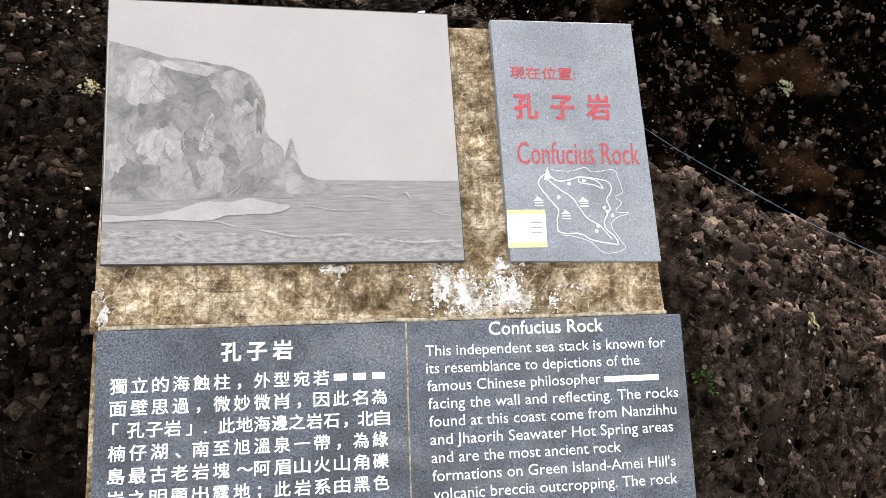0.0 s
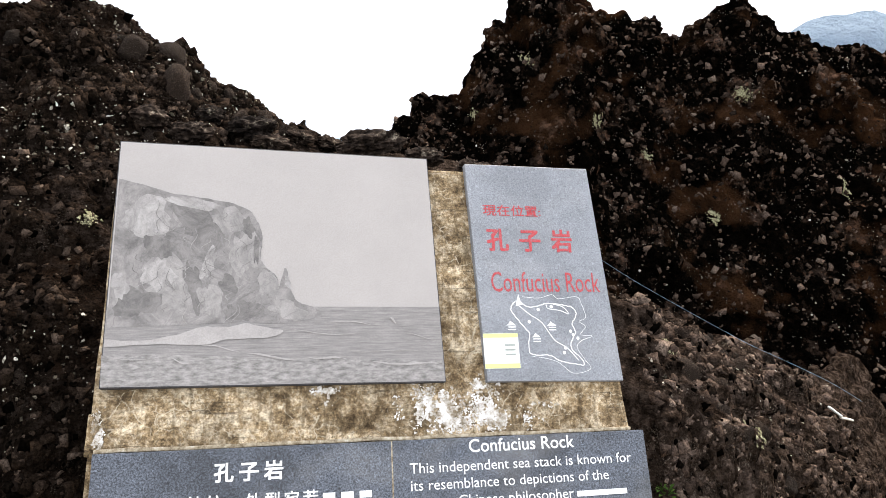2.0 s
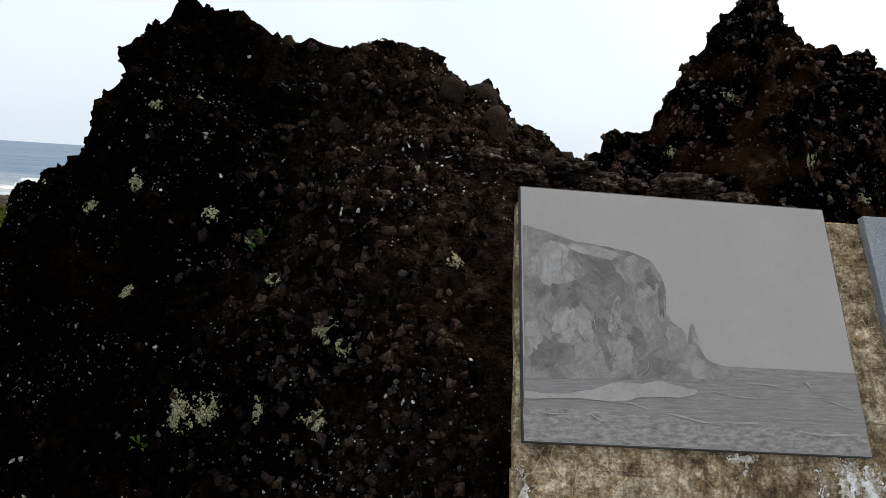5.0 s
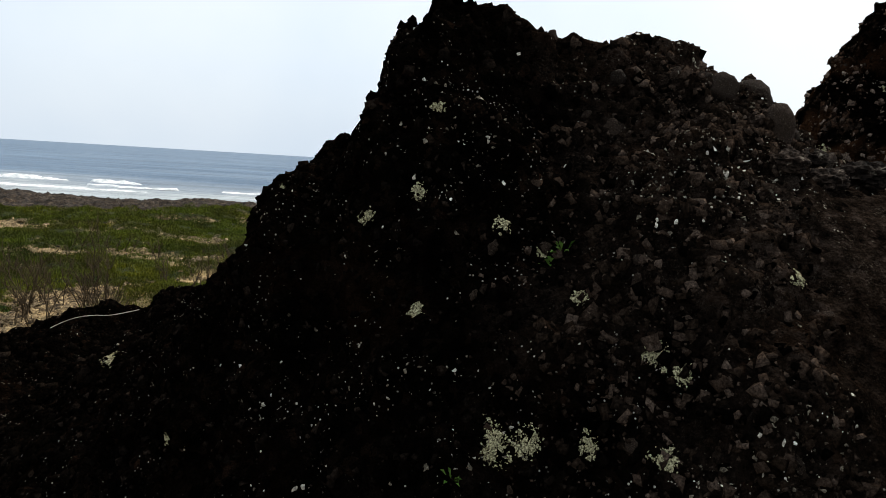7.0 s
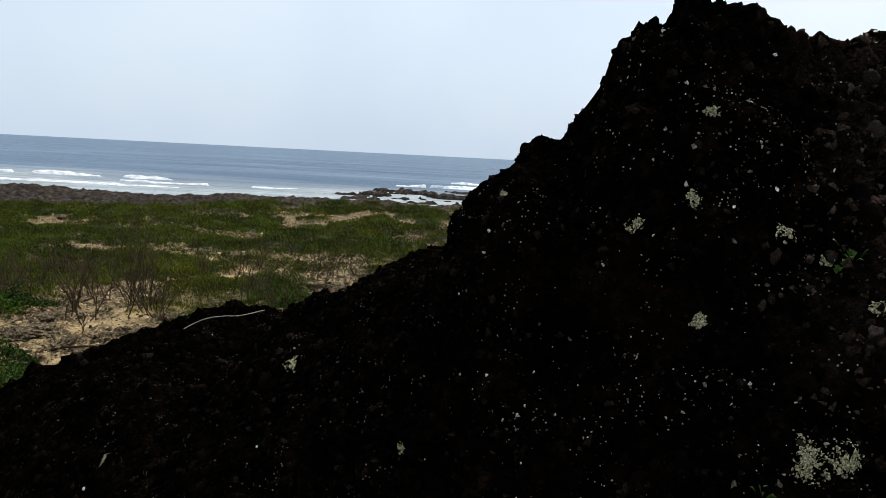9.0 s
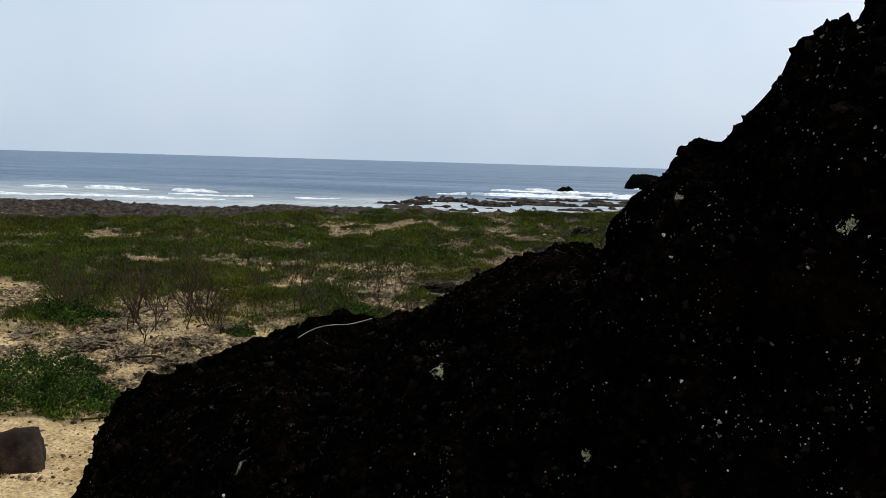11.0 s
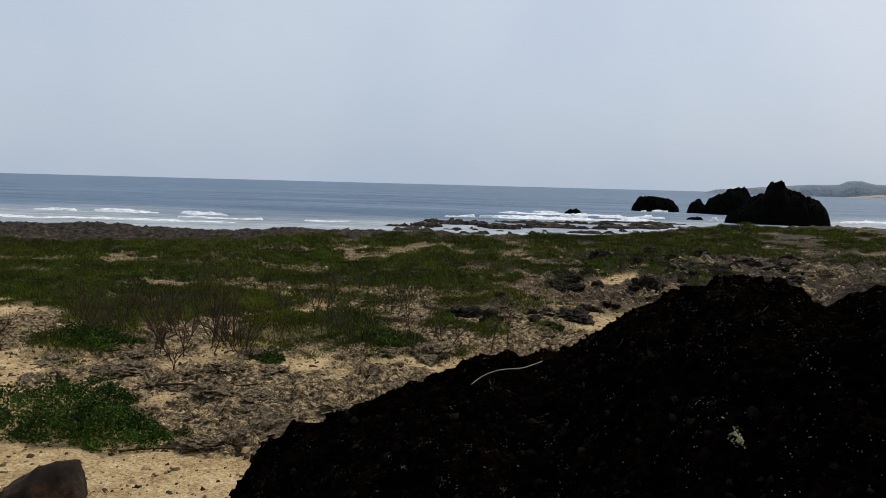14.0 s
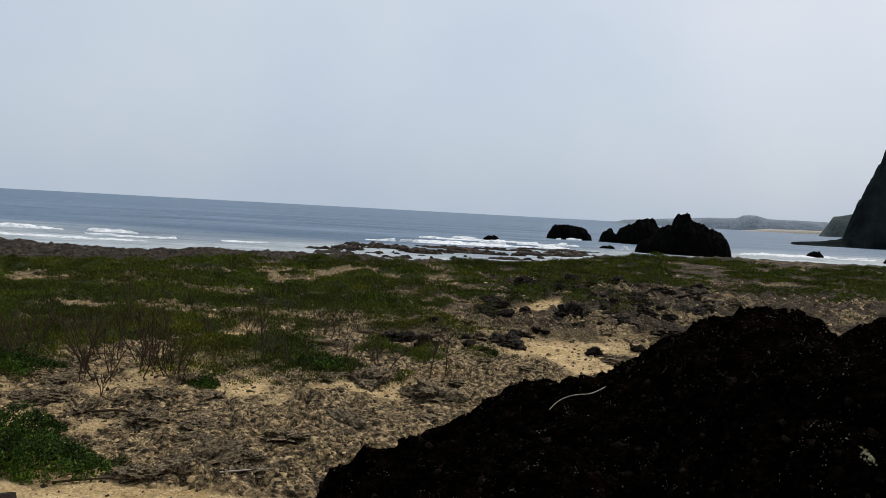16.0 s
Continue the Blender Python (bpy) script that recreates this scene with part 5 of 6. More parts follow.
def sprig(name, where, size, leaves, seed, label):
    r = random.Random(seed)
    vs, fs = [], []
    for k in range(leaves):
        d = Vector((r.uniform(-1, 1), r.uniform(-1, 0.1), r.uniform(0.0, 1))).normalized()
        side = d.cross(Vector((0, 0, 1))).normalized()
        base, ln, w = d * size * r.uniform(0.1, 0.5), size * r.uniform(0.4, 0.7), size * r.uniform(0.10, 0.2)
        up = Vector((0, 0, size * 0.15))
        n = len(vs)
        vs += [tuple(base), tuple(base + d * ln * 0.5 + side * w + up), tuple(base + d * ln), tuple(base + d * ln * 0.5 - side * w + up)]
        fs.append((n, n + 1, n + 2, n + 3))
    me = raw_mesh(name, vs, fs)
    ob = part(name, me, sprig_leaf)
    ob.location = where
    return tagged(ob, label, "plant", group="small plants on the rock")


def skin_at(x, z, grid=outcrop_grid):
    """The place on the outcrop's front skin nearest to x and z."""
    p = grid.reshape(-1, 3)
    d = (p[:, 0] - x) ** 2 + (p[:, 2] - z) ** 2 + 1e-3 * (p[:, 1] - 1.5) ** 2
    return Vector(p[int(np.argmin(d))])


for k, (x, z, s, n) in enumerate(((0.96, 0.60, 0.045, 12), (0.945, 0.62, 0.03, 8), (-1.31, 1.30, 0.05, 10), (-1.34, 1.26, 0.04, 8), (-1.57, 0.72, 0.04, 8), (0.975, 0.585, 0.03, 6))):
    sprig("sprig", skin_at(x, z) + Vector((0, -0.01, 0)), s, n, 70 + k, "small bright green sprig growing on black rock")


def build_line(name, points, radius, material, label, category):
    vs, fs = tube(smooth_line(points, 5), [radius] * (5 * (len(points) - 1) + 1), 5)
    ob = part(name, shade(raw_mesh(name, vs, fs)), material)
    return tagged(ob, label, category)


build_line("stick", [(-4.455, 4.97, 0.275), (-4.40, 5.04, 0.309), (-4.33, 5.09, 0.334), (-4.25, 5.15, 0.340), (-4.155, 5.22, 0.336), (-4.033, 5.36, 0.355)], 0.003, pale_wood, "thin bleached crooked stick lying on black rock", "stick")


def drape(points, lift):
    return [skin_at(x, z) + Vector((0, -lift, lift)) for x, z in points]


build_line("fishing_line", [(0.90, 2.44, 1.20), (0.924, 2.45, 1.188), (1.094, 2.45, 1.094), (1.511, 2.5, 0.891), (1.75, 2.55, 0.79), (1.996, 2.6, 0.684), (2.192, 2.65, 0.583)], 0.0007, line_mat, "thin blue line lying over the rock", "line")
build_line("rope", drape(((2.30, 0.42), (2.34, 0.395), (2.40, 0.36), (2.43, 0.33), (2.50, 0.31), (2.60, 0.27)), 0.018), 0.006, rope_mat, "short white rope end on dark rock", "rope")

# ---- the beach ----


def stone_mesh(name, seed, squash, rough, level=3, sharp=0.5):
    bm = bmesh.new()
    bmesh.ops.create_icosphere(bm, subdivisions=level, radius=1)
    off = Vector((seed * 3.1, seed * 1.7, seed))
    for v in bm.verts:
        d = v.co.normalized()
        h = 1 + rough * noise.fractal(d * 1.3 + off, 0.7, 2.1, 4) - rough * (0.9 * abs(noise.noise(d * 3 + off)) + 0.7 * abs(noise.noise(d * 6.5 + off)) + 0.55 * abs(noise.noise(d * 13 + off)) - 0.5)
        v.co = d * h
        v.co.z *= squash
    me = bpy.data.meshes.new(name)
    bm.to_mesh(me)
    bm.free()
    return me


def height_at(x, y):
    return float(land_height(np.array([float(x)]), np.array([float(y)]))[0])


def build_boulder():
    bm = bmesh.new()
    bmesh.ops.create_icosphere(bm, subdivisions=4, radius=1)
    for v in bm.verts:
        d = v.co.normalized()
        h = 1 + 0.16 * noise.fractal(d * 1.1 + Vector((4, 2, 9)), 0.8, 2, 4)
        v.co = Vector((d.x * 1.18 * h, d.y * 0.75 * h, max(d.z * 0.95 * h, -0.25)))
        if v.co.z > 0:
            v.co.z *= float(np.interp(v.co.x, (-1.2, -0.5, 0.2, 0.5, 0.85, 1.15), (0.25, 0.5, 0.85, 1.0, 0.85, 0.4)))
    rb = random.Random(6)
    for k in range(9):
        n = Vector((rb.gauss(0, 1), rb.gauss(0, 1), abs(rb.gauss(0, 0.8)))).normalized()
        reach = 0.80 * max(v.co.dot(n) for v in bm.verts)
        for v in bm.verts:
            over = v.co.dot(n) - reach
            if over > 0:
                v.co -= n * over * 0.92
    for v in bm.verts:
        v.co += v.co.normalized() * (0.05 * noise.noise(v.co * 3.5) + 0.03 * noise.noise(v.co * 9))
    me = bpy.data.meshes.new("boulder")
    bm.to_mesh(me)
    bm.free()
    shade(me)
    ob = part("boulder", me, boulder_mat)
    ob.location = (-14.95, 14.2, height_at(-14.95, 14.2) + 0.02)
    return tagged(ob, "smooth dark brown boulder half sunk in pale sand", "boulder")


build_boulder()

CORAL = [shade(stone_mesh("coral", 3 + k, 0.36 + 0.07 * (k % 4), 0.85, 4 if k < 4 else 3), False) for k in range(8)]
for me in CORAL:
    me.materials.append(coral_mat)


def place_coral(x, y, size, k, rnd):
    ob = new("coral_rock", CORAL[k % 4 if size > 0.38 else 4 + k % 4])
    ob.location = (x, y, height_at(x, y) + size * 0.04)
    ob.rotation_euler = (rnd.uniform(-0.2, 0.2), rnd.uniform(-0.2, 0.2), rnd.uniform(0, 6.28))
    ob.scale = (size * rnd.uniform(0.8, 1.5), size * rnd.uniform(0.7, 1.1), size * rnd.uniform(0.6, 1.1))
    return tagged(ob, "jagged grey coral limestone rock on the beach", "rock", group="coral rocks on the beach")


rnd = random.Random(21)
for k, (x, y, s) in enumerate(((-11.96, 18.9, 0.75), (-13.15, 17.7, 0.5), (-11.0, 19.6, 0.4), (3.2, 61.5, 0.9), (-0.6, 74.0, 1.1), (2.1, 36.4, 0.6), (-10.5, 21.5, 0.5), (-17.6, 22.9, 0.45), (-15.2, 22.2, 0.5), (-13.4, 22.0, 0.4), (-19.0, 24.2, 0.5), (-16.0, 27.2, 0.5), (-9.0, 23.5, 0.6), (2.6, 44.0, 0.6), (-6.5, 27.5, 0.7), (-9.3, 29.0, 0.8), (-2.5, 58.0, 0.7), (-8.0, 62.0, 0.8))):
    place_coral(x, y, s, k, rnd)
REEF = [shade(stone_mesh("reef", 23 + k, 0.5 + 0.1 * k, 0.6, 4), False) for k in range(3)]
reef_rock_mat = Nodes("dark_reef_rock")
reef_rock_mat.bump(reef_rock_mat.noise(9, 9, 0.8), 1.0, 0.2)
reef_rock_mat.done(reef_rock_mat.ramp(reef_rock_mat.noise(3.2, 9, 0.78), (0.40, (0.004, 0.0035, 0.0026)), (0.54, (0.030, 0.023, 0.016)), (0.68, (0.13, 0.10, 0.066))), 0.95, spec=0.1)
for me in REEF:
    me.materials.append(reef_rock_mat.mat)
for k in range(150):
    y = 36 + 46 * rnd.random()
    x = rnd.uniform(-9, 9) + 0.28 * (y - 40)
    size = rnd.uniform(0.22, 0.85) * (0.6 + 0.4 * rnd.random())
    if sandy_way(np.array([x]), np.array([y]))[0] > 0.2:
        continue
    ob = new("reef_rock", REEF[k % 3])
    ob.location = (x, y, height_at(x, y) + size * 0.05)
    ob.rotation_euler = (rnd.uniform(-0.25, 0.25), rnd.uniform(-0.25, 0.25), rnd.uniform(0, 6.28))
    ob.scale = (size * rnd.uniform(0.9, 1.7), size, size * rnd.uniform(0.7, 1.2))
    tagged(ob, "dark brown weathered reef rock on coral rubble", "rock", group="reef rocks")
count = 0
while count < 230:
    y = 16 + 50 * rnd.random() ** 1.6
    x = -4 + (y + 8) * rnd.uniform(-0.85, 0.45)
    a = np.array([x]), np.array([y])
    if rubble_amount(*a)[0] < 0.5 or green_amount(*a)[0] > 0.35:
        continue
    place_coral(x, y, rnd.uniform(0.10, 0.36) * (1 + y / 80), count, rnd)
    count += 1


def build_pebbles():
    """Loose coral gravel, joined."""
    r = np.random.default_rng(5)
    n = 60000
    y = 13.5 + 90 * r.random(n) ** 2.0
    x = -4 + (y + 8) * r.uniform(-0.9, 0.6, n)
    keep = (r.random(n) < 0.16 + 0.5 * smooth(19, 24, y) + 0.84 * rubble_amount(x, y)) & (r.random(n) > 0.8 * green_amount(x, y)) & (y < shore(x) - 26)
    x, y = x[keep], y[keep]
    n = len(x)
    z = land_height(x, y)
    s = 0.015 * 5.0 ** (r.random(n) ** 1.8) * (0.85 + y / 60)
    cube = np.array([(-1, -1, -1), (1, -1, -1), (1, 1, -1), (-1, 1, -1), (-.7, -.6, 1), (.6, -.7, 1), (.7, .7, .8), (-.6, .7, 1)], float)
    f = np.array([(0, 1, 5, 4), (1, 2, 6, 5), (2, 3, 7, 6), (3, 0, 4, 7), (4, 5, 6, 7)])
    th = r.uniform(0, 6.28, n)
    v = cube[None] * s[:, None, None] * r.uniform(0.4, 1.5, (n, 1, 3)) * r.uniform(0.45, 1.45, (n, 8, 3))
    c, sn = np.cos(th)[:, None], np.sin(th)[:, None]
    v = np.stack([v[..., 0] * c - v[..., 1] * sn, v[..., 0] * sn + v[..., 1] * c, v[..., 2] * 0.55], -1) + np.stack([x, y, z + 0.01], 1)[:, None]
    me = raw_mesh("gravel", v.reshape(-1, 3), (f[None] + 8 * np.arange(n)[:, None, None]).reshape(-1, 4))
    m = Nodes("loose_coral")
    m.done(m.ramp(m.island(), (0.0, (0.014, 0.011, 0.007)), (0.4, (0.062, 0.043, 0.023)), (0.72, (0.22, 0.152, 0.078)), (1.0, (0.46, 0.34, 0.19))), 0.95, spec=0.15)
    me.materials.append(m.mat)
    return tagged(new("gravel", me), "loose pale and grey coral gravel on sand", "gravel", kind="stuff")


build_pebbles()


def leaf_cloud(name, x, y, z, size, height, per, leaf, material, seed, stretch=1.0, broad=0.32):
    """Tufts of small leaf blades at the given places."""
    r = np.random.default_rng(seed)
    n = len(x)
    u = r.normal(0, 0.5, (n, per, 3))
    c = np.stack([x, y, z], 1)[:, None] + u * np.stack([size, size, 0 * size], 1)[:, None]
    dist = np.hypot(u[..., 0], u[..., 1])
    c[..., 2] += height[:, None] * np.clip(1.0 - 0.45 * dist ** 2, 0.05, 1) * r.uniform(0.05, 1.0, (n, per)) ** 0.6
    ln = leaf[:, None] * r.uniform(0.6, 1.4, (n, per))
    d = r.normal(0, 1, (n, per, 3))
    d[..., 2] = np.abs(d[..., 2]) * 0.8 * stretch + 0.3
    d /= np.linalg.norm(d, axis=-1, keepdims=True)
    s = np.cross(d, r.normal(0, 1, (n, per, 3)))
    s /= np.maximum(np.linalg.norm(s, axis=-1, keepdims=True), 1e-6)
    a = c - s * ln[..., None] * broad
    b = c + s * ln[..., None] * broad
    t = c + d * ln[..., None]
    v = np.stack([a, b, t], 2).reshape(-1, 3)
    me = raw_mesh(name, v, np.arange(len(v)).reshape(-1, 3))
    me.materials.append(material)
    return me


def build_heath():
    r = np.random.default_rng(9)
    n = 130000
    y = 24 + 130 * r.random(n) ** 1.45
    x = -4 + (y + 8) * r.uniform(-1.05, 0.95, n)
    g = green_amount(x, y)
    keep = (r.random(n) < g * 0.95) & (y < shore(x) - 6)
    x, y = x[keep], y[keep]
    if len(x) > 30000:
        x, y = x[:30000], y[:30000]
    p = np.stack([x, y, 0 * x], 1)
    z = land_height(x, y)
    tall = 0.10 + 0.5 * mounds(x, y) + 0.12 * fbm(p, 0.8, 2, 64)
    me = leaf_cloud("heath", x, y, z, 0.24 + y * 0.0055, np.clip(tall, 0.04, 1), 36, 0.06 + y * 0.0021, heath_leaf, 3, 2.4, 0.13)
    return tagged(new("low_heath", me), "low green and olive coastal scrub covering the ground", "shrubs", kind="stuff")


build_heath()


def build_bush(x, y, rx, ry, height, leaves, leaf, seed, label):
    r = np.random.default_rng(seed)
    th, q = r.uniform(0, 6.28, leaves), np.sqrt(r.random(leaves))
    bx, by = q * np.cos(th) * (1 + 0.25 * np.sin(3 * th + seed)), q * np.sin(th) * (1 + 0.2 * np.sin(5 * th))
    top = height * np.sqrt(np.clip(1 - q ** 2, 0.02, 1)) * (0.7 + 0.45 * np.sin(7 * bx + seed) * np.sin(6 * by))
    z0 = height_at(x, y)
    cx, cy = bx * rx, by * ry
    cz = top * r.uniform(0.25, 1.05, leaves)
    root = new("shrub")
    root.location = (x, y, z0)
    me = leaf_cloud("leaves", cx, cy, cz, np.full(leaves, leaf * 0.8), np.full(leaves, 0.02), 3, np.full(leaves, leaf), bush_leaf, seed)
    part("foliage", me, bush_leaf, root)
    vs, fs = [], []
    rr2 = random.Random(seed)
    for k in range(14):
        a = rr2.uniform(0, 6.28)
        e = Vector((math.cos(a) * rx * rr2.uniform(0.3, 0.9), math.sin(a) * ry * rr2.uniform(0.3, 0.9), height * rr2.uniform(0.3, 0.7)))
        v, f = tube([e * 0.1 - Vector((0, 0, 0.05)), e * 0.5 + Vector((0, 0, 0.05)), e], [0.03, 0.02, 0.008], 4)
        fs += [tuple(i + len(vs) for i in q4) for q4 in f]
        vs += v
    part("woody_stem", raw_mesh("woody_stem", vs, fs), twig_mat, root)
    return tagged(root, label, "shrub", group="green shrubs on the sand")


build_bush(-16.3, 17.9, 2.1, 1.1, 1.0, 4200, 0.075, 3, "dense dark green leafy shrub on the sand")
build_bush(-18.6, 19.8, 2.4, 1.5, 0.9, 3400, 0.075, 4, "dense green leafy shrub on the sand")
build_bush(-19.9, 17.3, 2.0, 1.2, 0.8, 2000, 0.075, 14, "dense green leafy shrub on the sand")
build_bush(-15.03, 26.7, 0.55, 0.45, 0.5, 420, 0.09, 5, "small green shrub tuft on the rubble")
build_bush(-22.9, 26.9, 1.9, 1.0, 0.9, 1500, 0.10, 6, "dark green shrub on grey rubble")
build_bush(-14.2, 18.6, 0.3, 0.25, 0.3, 110, 0.06, 7, "small green shrub tuft on the sand")
build_bush(-11.5, 31.0, 1.6, 0.8, 0.6, 900, 0.10, 8, "green shrub at the edge of the scrub")


def build_dead_shrub(x, y, height, stems, spread, seed, label="leafless brown twiggy shrub on coral rubble"):
    r = random.Random(seed)
    root = new("dead_shrub")
    root.location = (x, y, height_at(x, y) - 0.05)
    for k in range(max(2, int(stems * 0.7))):
        vs, fs = [], []
        lean = Vector((r.uniform(-1, 1) * spread * 1.5, r.uniform(-1, 1) * spread * 1.5, 1)).normalized()
        start = Vector((r.uniform(-0.75, 0.75), r.uniform(-0.4, 0.4), 0))
        ln, pts = height * r.uniform(0.75, 1.35), [start]
        for s in range(5):
            lean = (lean + Vector((r.uniform(-0.25, 0.25), r.uniform(-0.25, 0.25), 0.06))).normalized()
            pts.append(pts[-1] + lean * ln / 5)
        v, f = tube(pts, [0.028 - 0.0042 * s for s in range(6)], 4)
        vs += v
        fs += f
        for b in range(12):
            q = r.randint(1, 4)
            d = (lean + Vector((r.uniform(-0.9, 0.9), r.uniform(-0.9, 0.9), r.uniform(-0.1, 0.5)))).normalized()
            bl = ln * r.uniform(0.12, 0.4)
            p0 = pts[q]
            v, f = tube([p0, p0 + d * bl * 0.5, p0 + d * bl + Vector((0, 0, 0.06))], [0.014, 0.011, 0.006], 3)
            fs += [tuple(i + len(vs) for i in q4) for q4 in f]
            vs += v
        part("stem", raw_mesh("stem", vs, fs), twig_mat, root)
    return tagged(root, label, "dead shrub", group="leafless shrubs")


for k, (x, y, h, n, sp) in enumerate(((-24.4, 28.6, 2.4, 13, 0.35), (-23.2, 27.6, 2.3, 11, 0.3), (-20.2, 28.2, 2.2, 12, 0.3), (-18.5, 29.6, 2.4, 13, 0.3), (-19.0, 26.4, 1.7, 8, 0.4), (-17.1, 27.4, 1.8, 8, 0.35), (-15.6, 27.0, 1.1, 5, 0.5), (-10.8, 30.0, 2.3, 2, 0.3),
                                        (-10.1, 30.6, 1.0, 3, 0.3), (-6.15, 30.5, 2.1, 3, 0.35), (-18.5, 24.8, 1.0, 3, 0.6), (-17.9, 28.6, 2.0, 8, 0.3), (-26.5, 25.5, 1.6, 8, 0.4), (-13.8, 31.0, 1.5, 6, 0.3), (-21.0, 30.0, 1.8, 8, 0.3), (-15.3, 33.0, 1.6, 6, 0.3), (-29.0, 27.5, 1.5, 6, 0.4), (-27, 44, 2.4, 6, 0.3))):
    build_dead_shrub(x, y, h, n, sp, 100 + k)
rs = random.Random(8)
for k in range(16):
    y = rs.uniform(28, 46)
    build_dead_shrub(-5 - (y - 6) * rs.uniform(0.15, 0.8), y, rs.uniform(1.1, 1.9), 7, 0.35, 200 + k, "leafless brown twiggy shrub among green scrub")


def ground_stick(points, radius, material, label):
    pts = [Vector((x, y, height_at(x, y) + radius + 0.03 + dz)) for x, y, dz in points]
    line = smooth_line(pts, 4)
    vs, fs = tube(line, [radius * (1 - 0.5 * k / len(line)) for k in range(len(line))], 6)
    return tagged(part("driftwood", shade(raw_mesh("driftwood", vs, fs)), material), label, "driftwood", group="driftwood on the beach")


ground_stick(((-15.6, 17.75, 0), (-15.1, 18.1, 0.03), (-14.6, 18.5, 0)), 0.05, pale_wood, "bleached straight driftwood stick on sand")
ground_stick(((-15.0, 16.9, 0), (-14.3, 17.2, 0.02), (-13.7, 17.4, 0)), 0.03, twig_mat, "thin brown driftwood branch on sand")
ground_stick(((-18.3, 23.4, 0.05), (-17.3, 22.5, 0.02), (-16.3, 22.6, 0.08), (-15.2, 22.9, 0.02), (-14.0, 23.2, 0.05)), 0.05, twig_mat, "long dark crooked driftwood branch on rubble")
ground_stick(((-11.3, 17.9, 0), (-10.6, 18.5, 0.02), (-9.9, 18.9, 0)), 0.03, pale_wood, "thin pale driftwood stick on gravel")

# ---- sea stacks and far land ----


def build_stack(name, x, y, rx, ry, peaks, seed, label, foot=SEA_Z):
    """A craggy stack: a skin over an oval foot with several tops."""
    n = 90
    g = np.linspace(-1.25, 1.25, n)
    u, v = np.meshgrid(g, g)
    uu, vv = u.ravel(), v.ravel()
    p = np.stack([uu * rx, vv * ry, 0 * uu + seed], 1)
    radius = np.hypot(uu, vv) + 0.10 * fbm(p, 0.25, 3, seed)
    h = np.zeros(n * n)
    for cx, cz, w, top in peaks:
        h = np.maximum(h, top * np.clip(1 - (np.abs(uu - cx) / w) ** 2.6, 0, 1) ** 0.6)
    cap = np.clip(1 - radius ** 3, 0, 1) ** 0.42
    h = h * cap
    rough = np.clip(h, 0, 1.5)
    h = h + rough * (0.8 * fbm(p, 0.3, 4, seed + 1) + 1.0 * (clasts(p, 0.35, seed + 2) - 0.2) + 0.75 * (clasts(p, 0.8, seed + 3) - 0.15) + 0.45 * (clasts(p, 1.6, seed + 4) - 0.15))
    z = np.where(radius > 1.0, -1.5, h - 0.25)
    me = raw_mesh(name, np.stack([uu * rx, vv * ry, z], 1), grid_faces(n, n))
    shade(me, False)
    me.materials.append(stack_rock)
    ob = new(name, me)
    ob.location = (x, y, foot)
    return tagged(ob, label, "sea stack", group="sea stacks")


build_stack("sea_stack", 48.8, 193.0, 12.2, 9, ((-0.75, 0, 0.4, 5.0), (-0.35, 0, 0.45, 7.4), (-0.06, 0, 0.2, 10.4), (0.2, 0, 0.5, 8.6), (0.62, 0, 0.5, 7.0)), 3, "largest craggy black sea stack with a pointed top")
build_stack("sea_stack", 50.0, 262.0, 12.0, 9, ((-0.76, 0, 0.22, 5.6), (-0.1, 0, 0.42, 6.6), (0.4, 0, 0.6, 9.0)), 4, "long dark sea stack with a notched top")
build_stack("sea_stack", 28.6, 272.0, 8.4, 7, ((-0.35, 0, 0.75, 5.6), (0.1, 0, 0.9, 5.0)), 12, "low rounded dark sea stack in surf")
build_stack("sea_stack", -1.5, 221.0, 3.0, 2, ((0.0, 0, 0.9, 1.2),), 6, "small dark rock awash in surf")
build_stack("sea_stack", 31.0, 205.0, 2.6, 2, ((0.0, 0, 0.9, 1.3),), 7, "small dark rock awash in surf")
build_stack("sea_stack", 97.0, 224.0, 3.0, 2, ((0.0, 0, 0.9, 1.6),), 8, "small dark rock awash in surf")
build_stack("sea_stack", 112.0, 205.0, 7.0, 3, ((0.3, 0, 0.9, 3.5),), 9, "low dark rock at the water's edge")


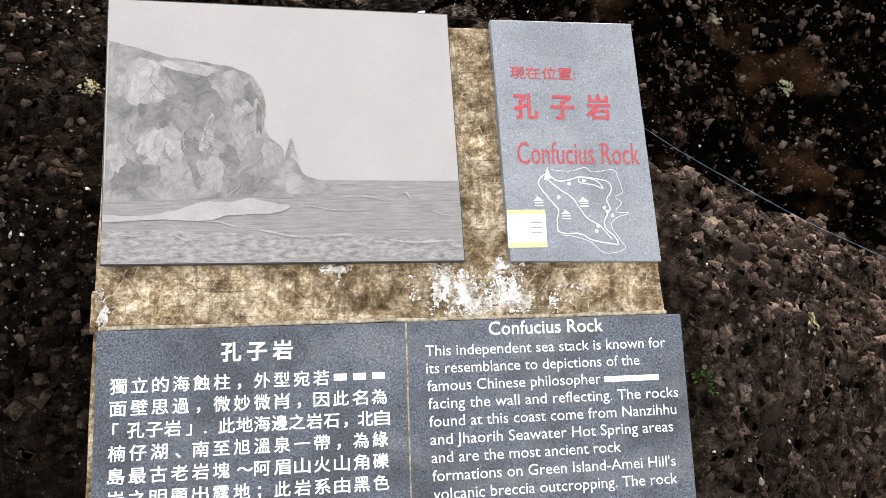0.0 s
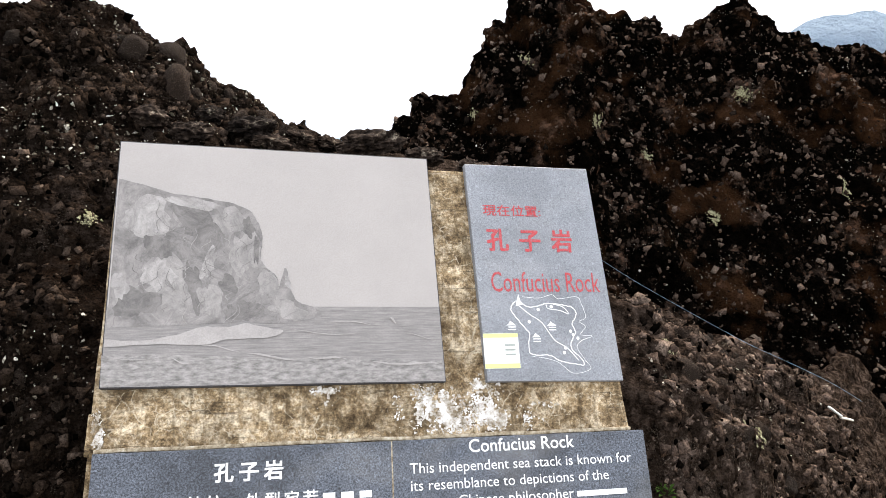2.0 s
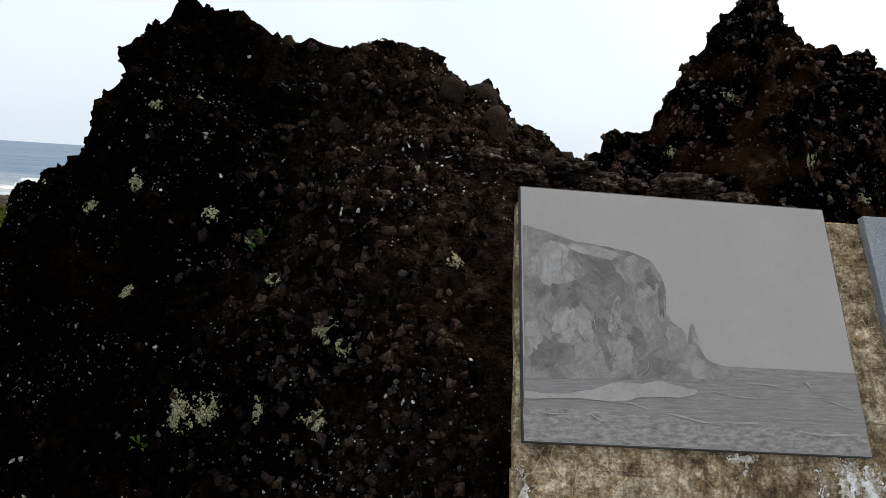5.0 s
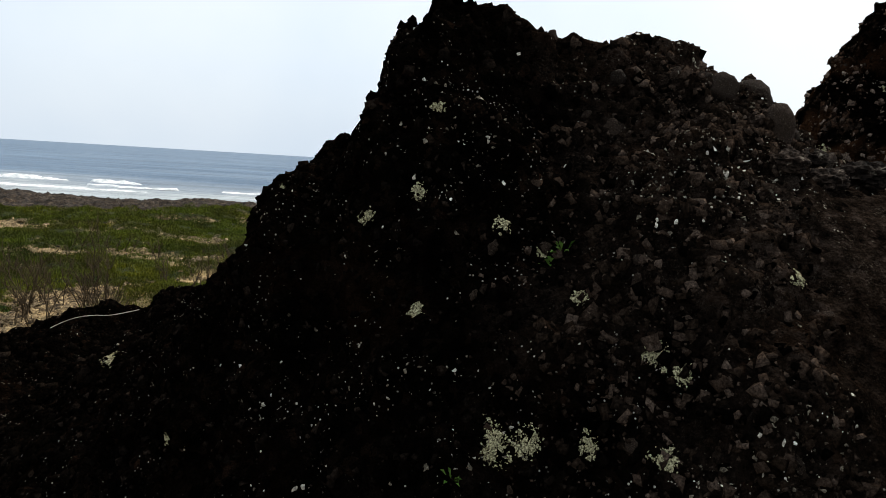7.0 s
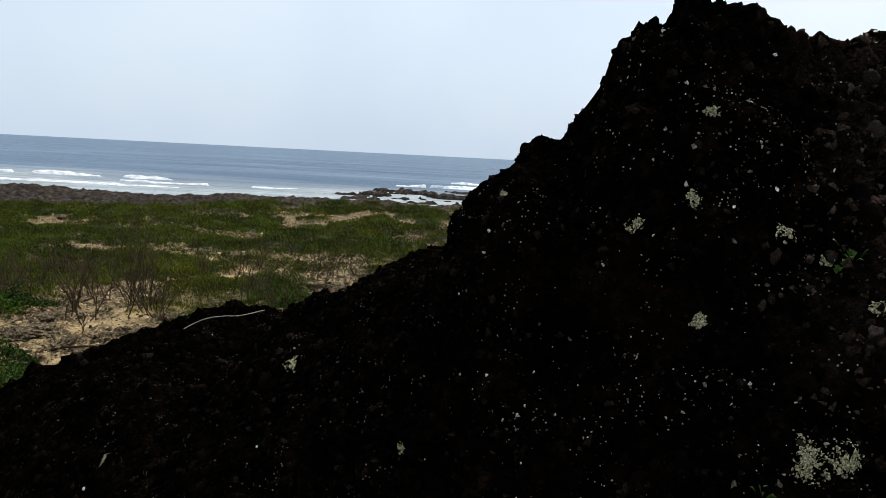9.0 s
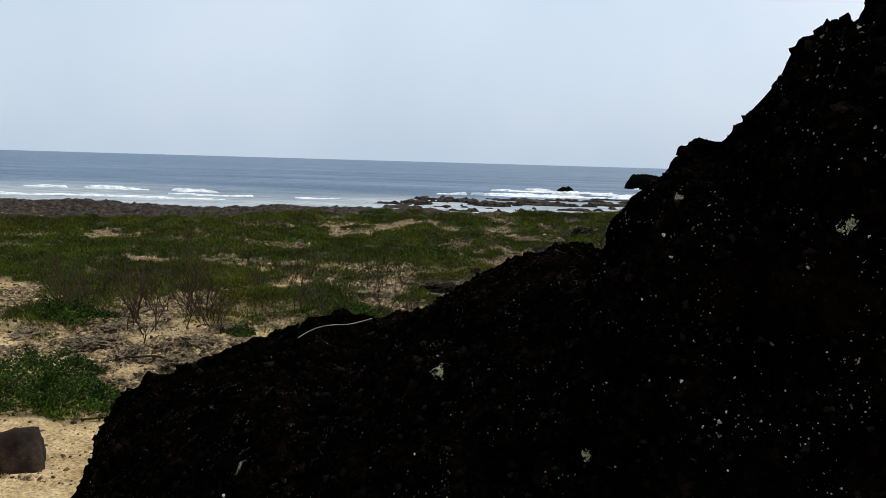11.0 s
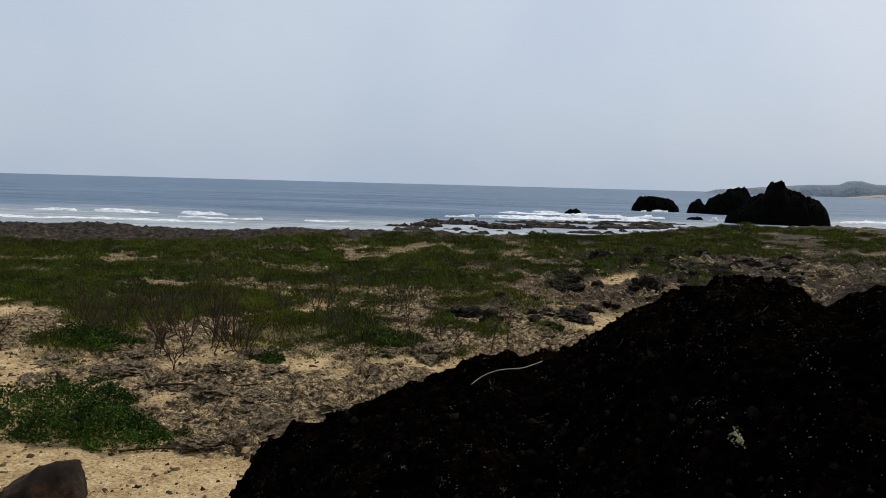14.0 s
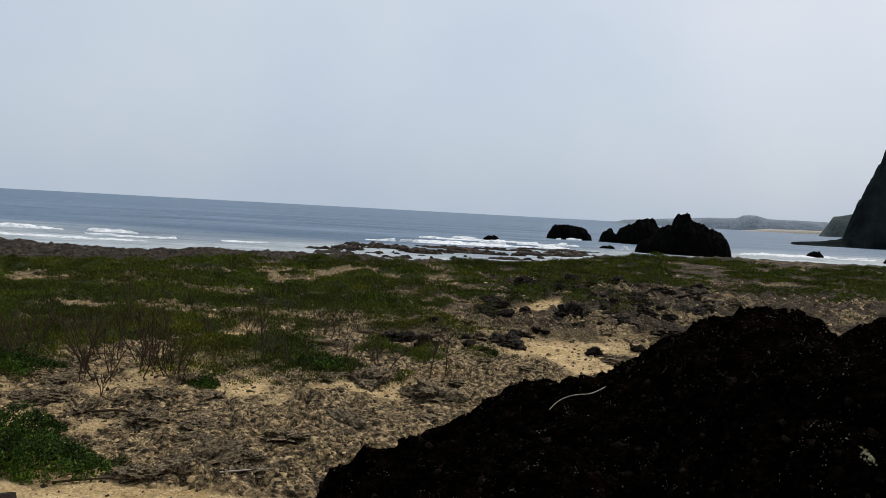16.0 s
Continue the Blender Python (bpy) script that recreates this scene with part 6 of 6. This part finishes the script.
def build_land(name, outline, y, depth, material, seed, label, rough=0.05, freq=0.04):
    """A long stretch of far land: crest heights over x, with slopes to both sides."""
    xs = np.linspace(outline[0][0], outline[-1][0], 400)
    top = np.interp(xs, [o[0] for o in outline], [o[1] for o in outline])
    p = np.stack([xs, 0 * xs, 0 * xs + seed], 1)
    top = top * (1 + rough * fbm(p, freq, 5, seed))
    rows = []
    for v, k in ((-1, 0.0), (-0.9, 0.35), (-0.75, 0.72), (-0.5, 0.92), (0, 1.0), (0.6, 0.85), (1, 0.0)):
        w = 1 + 0.15 * fbm(p + (0, 40 * v, 0), 0.75 * freq, 4, seed + 3)
        rows.append(np.stack([-5 + (xs + 5) * (1 + depth * v / y), y + depth * v * w, SEA_Z - 0.5 + (top + 0.5) * k * (1 + depth * max(v, 0) / y * 0.5)], 1))
    me = raw_mesh(name, np.concatenate(rows), grid_faces(7, len(xs)))
    shade(me)
    me.materials.append(material)
    return tagged(new(name, me), label, "headland", kind="structure")


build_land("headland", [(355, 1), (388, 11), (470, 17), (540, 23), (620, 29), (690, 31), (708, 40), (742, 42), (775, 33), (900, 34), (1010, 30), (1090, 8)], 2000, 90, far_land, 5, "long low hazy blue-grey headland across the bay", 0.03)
build_land("far_beach", [(600, 0.6), (660, 7), (780, 9), (880, 3), (1100, 1)], 1700, 30, far_sand, 15, "far pale sandy beach across the bay", 0.02)
build_land("far_cliff", [(570, 2), (590, 34), (640, 44), (800, 42), (950, 40), (1200, 36)], 1250, 80, mid_land, 6, "grey-green hazy cliff across the bay")
build_land("near_cliff", [(183, 0.3), (192, 1.5), (205, 2.6), (213.5, 4.5), (217.5, 19), (223, 34), (234, 52), (250, 68), (280, 72), (320, 50), (360, 5)], 445, 45, near_cliff, 7, "dark steep coastal cliff falling to the sea", 0.3, 0.16)
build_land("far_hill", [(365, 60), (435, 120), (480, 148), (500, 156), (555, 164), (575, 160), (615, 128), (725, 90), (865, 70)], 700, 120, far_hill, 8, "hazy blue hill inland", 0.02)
